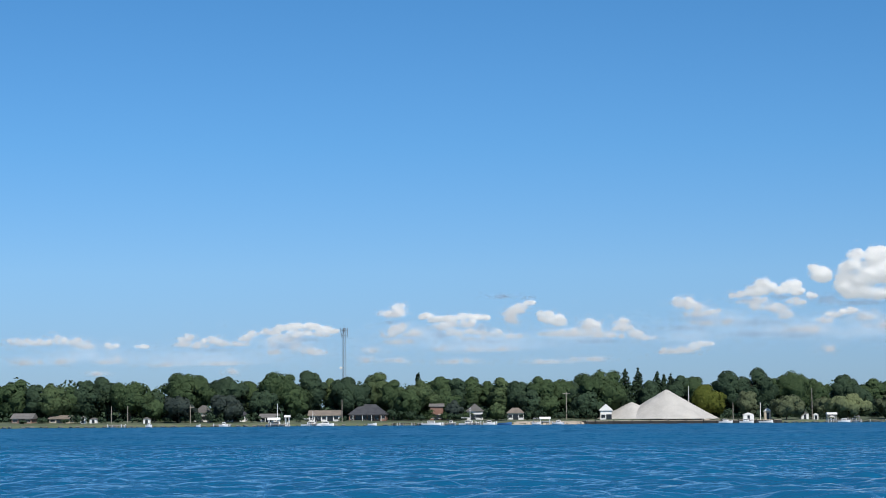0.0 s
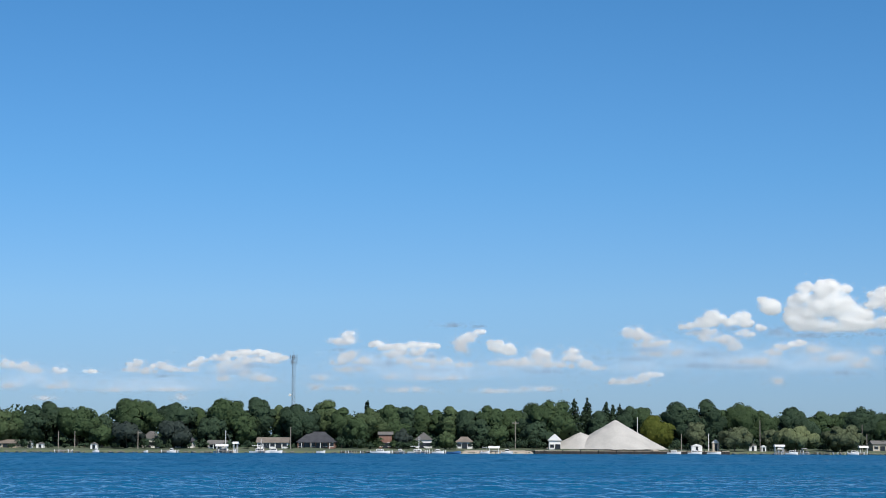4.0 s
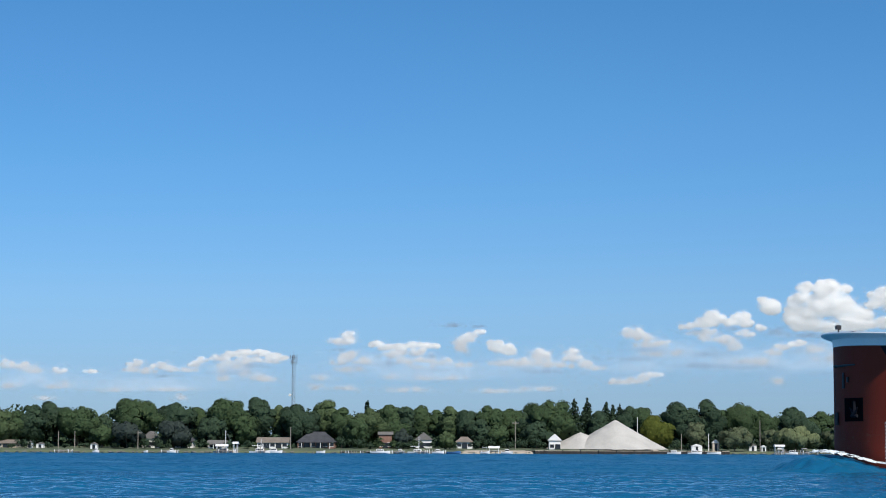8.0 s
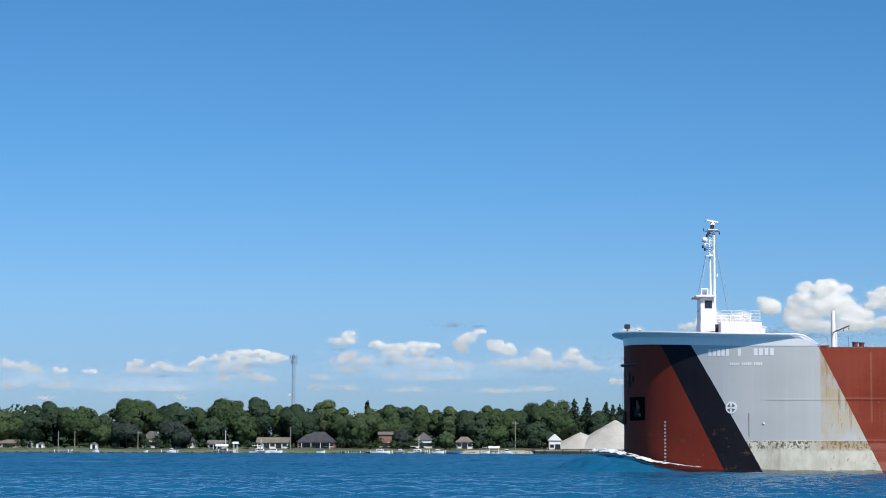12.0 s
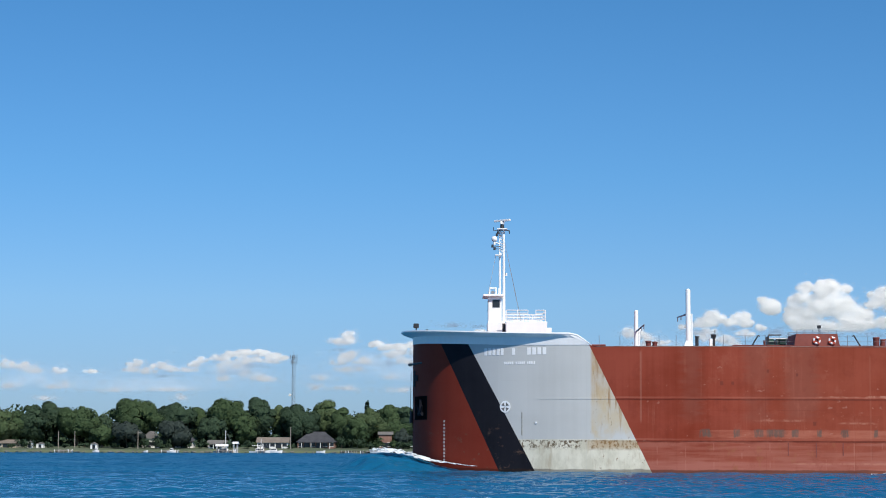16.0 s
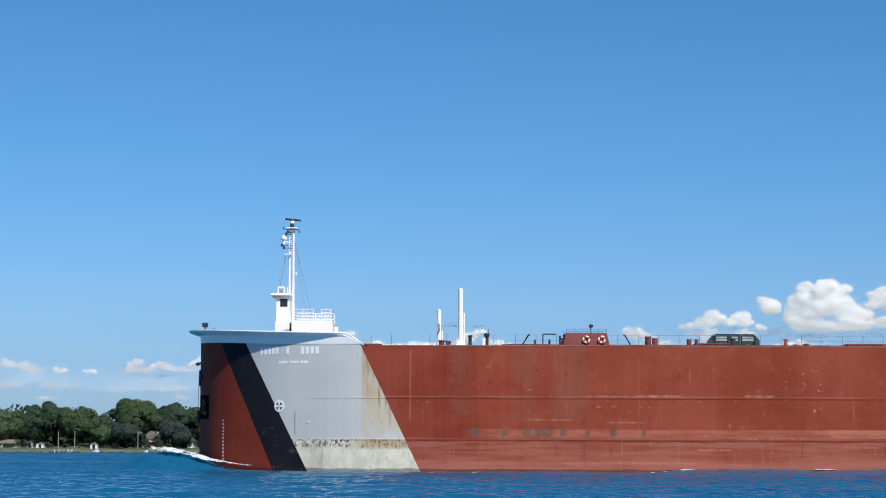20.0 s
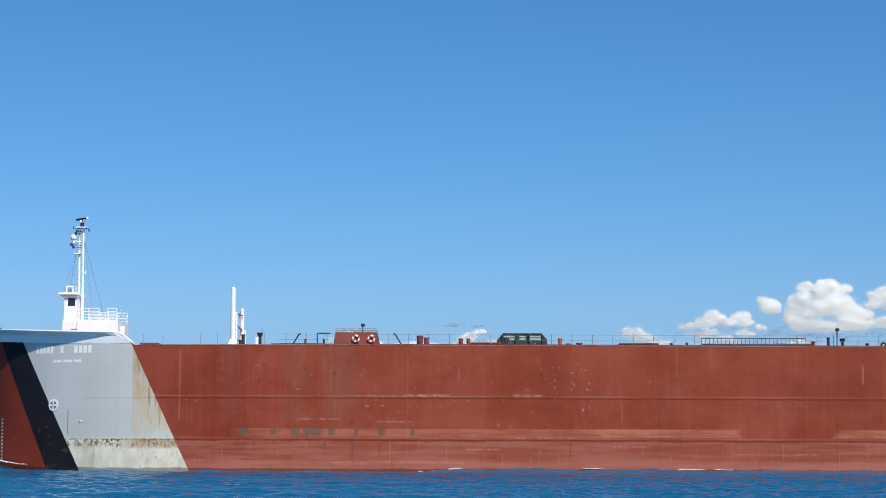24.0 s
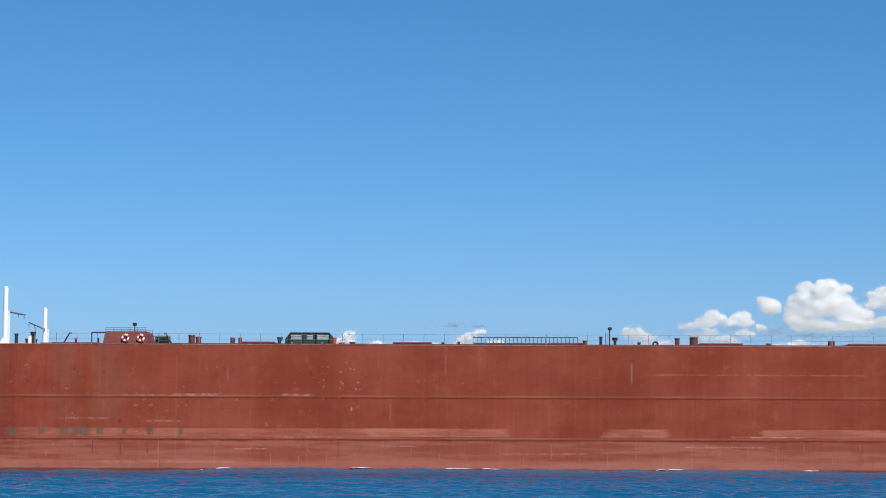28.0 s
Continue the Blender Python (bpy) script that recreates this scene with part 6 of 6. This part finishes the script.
def build_bow_wave():
    ob = group_of("bow_wave", pose(0, SHIP_Y, 0), "bow wave of blue water with a breaking white crest", "wave")
    xs, ys = np.meshgrid(np.linspace(-20, 30, 215), np.linspace(-36, 20, 240), indexing="ij")
    zs = swell(xs, ys) * (1 + 0.05 * np.sin(xs * 1.3 + ys * 0.8)) + wave_height(xs, ys + 40) * np.clip(1.6 * swell(xs, ys), 0, 0.95) - 0.85 + 0.58 * np.clip(swell(xs, ys) * 1.3, 0, 1)
    part_me = raw("swell", np.stack([xs.ravel(), ys.ravel(), zs.ravel()], 1).tolist(), grid_faces(215, 240).tolist(), WATER, True)
    new("swell", part_me).parent = ob
    # foam: a torn sheet along the crest and down the plating
    rng = np.random.default_rng(12)
    crest = ((-3.6, -6.6, 1.75), (-2.9, -6.9, 1.95), (-1.8, -7.1, 1.85), (-0.6, -7.3, 1.58), (0.5, -7.5, 1.28), (1.5, -7.9, 1.0), (2.7, -8.6, 0.68), (4.2, -9.8, 0.4), (5.6, -10.65, 0.25))
    for side in (1,):
        bm = bmesh.new()
        rows = []
        n, m = 110, 12
        for i in range(n + 1):
            u = i / n * (len(crest) - 1)
            k = min(int(u), len(crest) - 2)
            a, b = Vector(crest[k]), Vector(crest[k + 1])
            c = a.lerp(b, u - k)
            t = (b - a).normalized()
            out = Vector((t.y, -t.x, 0)).normalized() * (-1 if t.y * 0 - t.x * -1 < 0 else 1)
            w = 0.8 * (1 - (i / n) ** 1.6) + 0.14
            w *= min(1.0, 0.06 + 2.4 * i / n)
            row = []
            for j in range(m + 1):
                v = (j / m - 0.5) * 2
                ragged = 1 + 0.45 * noise.noise(Vector((i * 0.16, v * 1.5, 3.0)))
                lift = 0.1 + 0.16 * noise.noise(Vector((i * 0.22, v * 2.4, 9.0))) + 0.1 * noise.noise(Vector((i * 0.7, v * 5, 1.0)))
                q = c + out * ((v + 0.2) * w * ragged)
                q.z = float(swell(q.x, q.y * side)) * 1.02 - 0.12 + 0.1 + lift * (1 - i / n * 0.6) + 0.12 * (1 - v * v) * (1 - i / n)
                row.append(bm.verts.new((q.x, q.y * side, q.z)))
            rows.append(row)
        for a, b in zip(rows, rows[1:]):
            for j in range(m):
                bm.faces.new((a[j], b[j], b[j + 1], a[j + 1]))
        part("crest_foam", bm, TORN_FOAM, ob, "broken white foam on the crest", True)
    # the second crest, which runs up the side behind the bow
    xs, out = np.meshgrid(np.linspace(30, 110, 400), np.linspace(-0.3, 7.0, 40), indexing="ij")
    rise = side_rise(xs) * np.exp(-(np.maximum(out, 0) / 3.4) ** 2)
    ys = -half_breadth(xs) - out
    zs = rise + wave_height(xs, ys + 40) * 0.6 * np.clip(rise * 2, 0, 1) - 0.8 + 0.35 * np.clip(rise * 4, 0, 1) + 0.06 * np.sin(xs * 0.9) * np.sin(xs * 0.23)
    new("side_swell", raw("side_swell", np.stack([xs.ravel(), ys.ravel(), zs.ravel()], 1).tolist(), grid_faces(400, 40)[:, ::-1].tolist(), WATER, True)).parent = ob
    for x0, n in ((21.0, 9), (24.5, 7), (38.2, 6), (41.0, 9), (53.0, 6), (61.0, 8), (64.0, 8), (78.5, 10), (90.0, 6)):
        bm = bmesh.new()
        edge = []
        for k in range(3 * n + 1):
            u = k / (3 * n)
            x = x0 + (u - 0.5) * 0.3 * n
            w = (0.05 + 0.22 * max(0.0, 0.5 + noise.noise(Vector((x * 1.7, n, 0))))) * math.sin(math.pi * u) ** 0.5
            y = -float(half_breadth(x)) - 0.02
            h = 0.05 * noise.noise(Vector((x * 2.3, 4, n)))
            edge.append([bm.verts.new((x, y - v * w, max(-0.2, float(side_rise(x)) - 0.42) + h + 0.06 * (1 - v) * w * 4)) for v in (0.0, 0.5, 1.0)])
        for a, b in zip(edge, edge[1:]):
            for v in (0, 1):
                bm.faces.new((a[v], b[v], b[v + 1], a[v + 1]))
        part("wash_foam", bm, FOAM, ob, "", True)
    return ob


bow_wave = build_bow_wave()


# ---- clouds ----
def vapour(name, cover, white, glow, tint):
    """Vapour, faintly bright all over: an added glow stands in for light scattered within it."""
    m, nt, bsdf = material(name)
    put(nt, (white, white * 0.98, white * 0.94), bsdf.inputs["Base Color"])
    bsdf.inputs["Roughness"].default_value = 1.0
    bsdf.inputs["Specular IOR Level"].default_value = 0.0
    put(nt, tint, bsdf.inputs["Emission Color"])
    bsdf.inputs["Emission Strength"].default_value = glow
    n = grain(nt, coords(nt), 0.045, 5.0, 0.6)
    put(nt, calc(nt, "MULTIPLY", step(nt, n, 0.3, 0.62), cover), bsdf.inputs["Alpha"])
    return m


# material and its cover; fleck size; depth of vapour; looseness of the edge; small heads round each puff; breadth of a puff
VAPOUR = {
    "bright": (vapour("bright_vapour", 0.12, 0.42, 0.5, (0.86, 0.93, 1.0)), 0.12, 5.2, 2.8, 0.13, 6, 0.84),
    "soft": (vapour("soft_vapour", 0.06, 0.2, 0.54, (0.87, 0.92, 1.0)), 0.06, 4.6, 1.1, 0.6, 4, 1.15),
    "pale": (vapour("pale_vapour", 0.04, 0.2, 0.52, (0.84, 0.9, 1.0)), 0.04, 5.5, 0.85, 0.7, 1, 1.2),
    # the shade under the clouds is put into this blue-grey colour
    "grey": (vapour("grey_vapour", 0.05, 0.02, 0.58, (0.46, 0.69, 1.0)), 0.05, 5.5, 0.8, 0.7, 0, 1.1),
    "haze": (vapour("low_haze", 0.03, 0.05, 0.8, (0.56, 0.76, 1.0)), 0.03, 11.0, 0.35, 0.6, 0, 1.0),
}


def flecks(rng, lobes, mid, wide, cover, size, depth, loose):
    """Six-sided flecks strewn round lobes: their corners, and the way each takes the light."""
    p, n = [], []
    for x, y, z, rx, rz in lobes:
        count = int(depth * rx * rz / (size ** 2 * cover)) + 8
        d = rng.normal(size=(count, 3))
        d /= np.linalg.norm(d, axis=1)[:, None]
        d[:, 1] = -np.abs(d[:, 1])
        r = np.abs(rng.normal(size=count)) * loose + 0.12 if loose > 0.3 else rng.random(count) ** 0.45 * (1 + loose * rng.normal(size=count))
        drop = np.where(d[:, 2] < 0, 0.7, 1.0)
        p.append(np.array([x, y, z]) + d * r[:, None] * np.stack([np.full(count, rx), np.full(count, rx * 0.7), rz * drop], 1))
        n.append(d + rng.normal(size=(count, 3)) * 0.05 + np.array([0, -0.25, 0.1]) + (p[-1] - mid) / wide * 0.9)
    p, n = np.concatenate(p), np.concatenate(n)
    n[:, 1] = np.minimum(n[:, 1], -0.08)
    n /= np.linalg.norm(n, axis=1)[:, None]
    count = len(p)
    s = size * rng.uniform(0.55, 1.25, count)
    turn = rng.uniform(0, 6.28, count)
    tip = rng.uniform(-0.5, 0.5, (count, 2))
    v = []
    for k in range(6):
        a = turn + k * math.pi / 3
        c, e = np.cos(a) * s * 1.25, np.sin(a) * s * 0.8
        v.append(p + np.stack([c, c * tip[:, 0] + e * tip[:, 1], e], 1))
    return np.stack(v, 1).reshape(-1, 3), n


def cloud(kind, label, seed, puffs, y=4300.0):
    """A cloud of countless small flecks of vapour; each puff: x, z of its middle, half its breadth and height."""
    mat, cover, size, depth, loose, heads, breadth = VAPOUR[kind]
    rng = np.random.default_rng(seed)
    x0, z0 = puffs[0][0], puffs[0][1]
    lobes = []
    for x, z, rx, rz in puffs:
        lobes.append((x - x0, rng.uniform(-0.3, 0.3) * rx, z - z0, rx * breadth, rz * breadth))
        for _ in range(heads):
            a, k = rng.uniform(-0.35, math.pi + 0.35), rng.uniform(0.22, 0.42)
            r = min(rx, rz * 1.5) * k
            lobes.append((x - x0 + math.cos(a) * (rx - r * 0.8), rng.uniform(-0.6, 0.2) * rx, z - z0 + math.sin(a) * (rz - r * 0.75), r * 1.15, r))
    mid = np.array([np.mean([q[0] for q in puffs]) - x0, 0, np.mean([q[1] for q in puffs]) - z0])
    wide = max(q[2] + abs(q[0] - x0 - mid[0]) for q in puffs) * np.array([1, 1, 0.6])
    v, n = flecks(rng, lobes, mid, wide, cover, size, depth, loose)
    mats, dense = [mat], len(n)
    if kind == "bright":
        # looser vapour round its edge
        fringe, way = flecks(rng, [(a, b, c, d * 1.12 + 2, e * 1.12 + 2) for a, b, c, d, e in lobes], mid, wide, 0.06, 4.0, 0.32, 0.55)
        v, n = np.concatenate([v, fringe]), np.concatenate([n, way])
        mats.append(VAPOUR["soft"][0])
    if kind == "soft":
        # denser heads along its upper edge, in brighter vapour that paints in sunlit highlights
        tops = [(a, b - 4, c + e * 0.3, d * 0.8, e * 0.7) for a, b, c, d, e in lobes if d < 12 and c > mid[2] - 2]
        if tops:
            lit, way = flecks(rng, tops, mid, wide, 0.12, 4.2, 0.7, 0.5)
            v, n = np.concatenate([v, lit]), np.concatenate([n, way])
            mats.append(VAPOUR["bright"][0])
    me = raw("cloud", v.tolist(), np.arange(len(n) * 6).reshape(-1, 6).tolist(), mats[0], True)
    for m in mats[1:]:
        me.materials.append(m)
    me.polygons.foreach_set("material_index", (np.arange(len(n)) >= dense).astype(int))
    me.normals_split_custom_set_from_vertices(np.repeat(n, 6, 0).tolist())
    ob = new("cloud", me)
    ob.matrix_basis = pose(x0, y, z0)
    return tagged(ob, label, "cloud", "clouds low over the horizon", "stuff")


cloud("bright", "tall bright white cumulus heap with a blue-grey base", 1, [(765, 294, 42, 47), (803, 300, 47, 47), (837, 274, 44, 35), (741, 262, 33, 26), (794, 253, 72, 19), (858, 259, 30, 26), (748, 332, 17, 14), (790, 341, 17, 13), (819, 328, 21, 16), (725, 294, 19, 23), (718, 270, 19, 14)])
cloud("bright", "bright white cumulus heap with a ragged crest", 2, [(888, 304, 17, 23), (915, 318, 23, 21), (950, 300, 51, 40), (907, 259, 26, 14), (998, 277, 58, 35)])
cloud("bright", "small round white cumulus puff", 3, [(669, 293, 22, 19), (660, 302, 12, 12), (679, 285, 14, 12)])
cloud("bright", "low white cumulus with two rounded heads", 4, [(557, 266, 23, 20), (538, 259, 19, 13), (614, 269, 17, 20), (627, 258, 12, 9), (590, 260, 16, 8)])
cloud("soft", "soft torn white cloud under a cumulus", 5, [(654, 251, 10, 8), (622, 238, 19, 10), (585, 222, 15, 13), (537, 240, 35, 8), (538, 230, 10, 5), (601, 209, 14, 13), (568, 226, 35, 10), (503, 252, 16, 10)])
cloud("soft", "soft torn white cloud with a bright shoulder", 6, [(393, 237, 21, 13), (379, 241, 13, 9), (420, 229, 23, 10), (445, 215, 16, 8), (462, 221, 12, 3), (420, 214, 28, 12), (437, 196, 30, 7), (482, 198, 9, 7)])
cloud("soft", "soft pale cloud low over the trees", 7, [(703, 212, 21, 10), (678, 199, 17, 8), (731, 218, 15, 8), (653, 181, 14, 12)])
cloud("pale", "faint pale cloud low over the trees", 8, [(810, 191, 49, 15), (859, 177, 30, 14), (894, 204, 16, 12), (684, 141, 19, 10), (764, 206, 35, 12), (624, 182, 47, 10)])
cloud("soft", "thin pale cloud low over the trees", 9, [(402, 142, 26, 10), (367, 139, 26, 8), (428, 153, 21, 5)])
cloud("bright", "small white cumulus with a bright head", 10, [(118, 207, 23, 12), (106, 217, 14, 7), (137, 199, 16, 9)])
cloud("soft", "long soft white cumulus bank", 11, [(193, 191, 26, 15), (165, 177, 35, 10), (211, 174, 23, 12), (265, 190, 21, 17), (286, 174, 21, 10), (239, 172, 28, 9), (123, 176, 30, 9), (312, 166, 21, 5)])
cloud("soft", "small leaning wisp of white cloud", 12, [(32, 220, 13, 14), (60, 233, 16, 7), (76, 241, 10, 5), (39, 205, 16, 13), (48, 224, 14, 8)])
cloud("bright", "bright flat-topped crest of a low cumulus", 13, [(-68, 212, 30, 6), (-32, 211, 21, 6), (-136, 213, 15, 7), (-117, 207, 16, 6), (-92, 209, 16, 6)])
cloud("soft", "soft billowing body of a low cumulus", 14, [(-86, 199, 17, 10), (-50, 196, 26, 9), (-33, 181, 20, 9), (-74, 179, 23, 10), (-4, 178, 23, 10), (32, 172, 26, 7), (-108, 191, 21, 10), (-46, 168, 26, 6)])
cloud("soft", "two soft round clouds one over the other", 15, [(-194, 229, 16, 12), (-205, 220, 21, 10), (-226, 220, 16, 7), (-214, 179, 19, 13), (-191, 189, 19, 12), (-197, 162, 28, 7), (-167, 178, 19, 9)])
cloud("pale", "faint streaks of pale cloud low over the trees", 16, [(-110, 148, 21, 6), (-40, 146, 37, 7), (-250, 144, 23, 9), (-201, 123, 30, 6), (20, 147, 30, 5), (-261, 125, 16, 9), (-75, 120, 51, 6), (111, 119, 54, 5), (204, 124, 47, 5)])
cloud("bright", "long bright arched crest of a low cumulus", 17, [(-437, 192, 16, 6), (-408, 195, 21, 6), (-378, 194, 21, 6), (-349, 189, 16, 5), (-332, 185, 10, 3)])
cloud("soft", "soft pale cloud under a bright crest", 18, [(-402, 181, 26, 9), (-460, 184, 20, 8), (-355, 179, 28, 8), (-382, 146, 26, 9), (-406, 154, 14, 8), (-365, 141, 21, 8), (-458, 161, 9, 15), (-452, 142, 12, 8), (-425, 168, 30, 13)])
cloud("soft", "small soft white clouds in a row", 19, [(-633, 172, 17, 9), (-615, 157, 23, 8), (-581, 166, 21, 10), (-563, 160, 14, 8), (-645, 160, 14, 7), (-497, 178, 12, 9), (-512, 171, 14, 7), (-529, 160, 23, 5)])
cloud("soft", "soft white cloud with a flat base", 20, [(-867, 166, 37, 8), (-902, 171, 17, 9), (-844, 156, 20, 8), (-984, 165, 33, 10), (-937, 165, 23, 8)])
cloud("soft", "small soft puffs of white cloud", 21, [(-793, 157, 15, 7), (-727, 156, 12, 3), (-778, 128, 21, 8), (-806, 125, 16, 5)])
cloud("pale", "faint pale cloud low over the trees", 22, [(-895, 127, 28, 9), (-819, 101, 26, 5), (-540, 102, 16, 8), (-564, 120, 77, 5), (-971, 125, 35, 9), (-680, 119, 47, 5)])
cloud("grey", "flat underside of a tall cumulus, its shade coloured in as blue-grey vapour", 23, [(753, 236, 98, 8), (685, 243, 30, 12), (881, 239, 40, 6)])
cloud("grey", "long blue-grey streak of distant cloud", 24, [(391, 186, 65, 7), (536, 173, 77, 7), (612, 170, 93, 5), (822, 159, 58, 6), (426, 205, 58, 9), (542, 196, 70, 10), (531, 243, 40, 6), (589, 249, 35, 5)])
cloud("grey", "long blue-grey streak of distant cloud", 25, [(204, 159, 77, 5), (-17, 160, 82, 3), (-110, 175, 28, 13), (-23, 189, 23, 5), (-213, 202, 28, 3), (-168, 165, 26, 7)])
cloud("grey", "thin grey streak high over the other clouds", 26, [(18, 254, 37, 5), (71, 251, 21, 3)])
cloud("grey", "faint underside of a low cloud, its shade coloured in blue-grey", 27, [(-576, 148, 40, 4), (-401, 169, 47, 7), (-436, 155, 40, 8)])
cloud("haze", "broad thin haze low over the trees", 60, [(-610, 131, 385, 30), (-843, 139, 163, 30), (-425, 161, 128, 30)], 4340.0)
cloud("haze", "broad thin haze low over the trees", 61, [(-29, 157, 350, 40), (-145, 179, 105, 35), (169, 175, 140, 30)], 4340.0)
cloud("haze", "broad thin haze under the tall cumulus", 62, [(624, 182, 350, 47), (484, 205, 140, 40), (787, 183, 163, 42), (402, 170, 140, 35)], 4340.0)


# ---- motion ----
def motions():
    def ship_x(t):
        return -7.47 - SHIP_SPEED * (t - 17.0)

    walk(ship, [(t, pose(ship_x(t), SHIP_Y, 0)) for t in range(29)])
    walk(bow_wave, [(t, pose(ship_x(t), SHIP_Y, 0)) for t in range(29)])
    # ripples drift with the wind and the stream
    walk(water, [(t, pose(-0.55 * t, -0.35 * t, -0.22)) for t in range(0, 29, 4)])
    # the radar turns once in 2.3 s
    rows = [(0.25 * i, pose(8.0, 0, 22.3, 0, 0, 360.0 * (0.25 * i - 16.275) / 2.3)) for i in range(113)]
    walk(radar, rows)


motions()
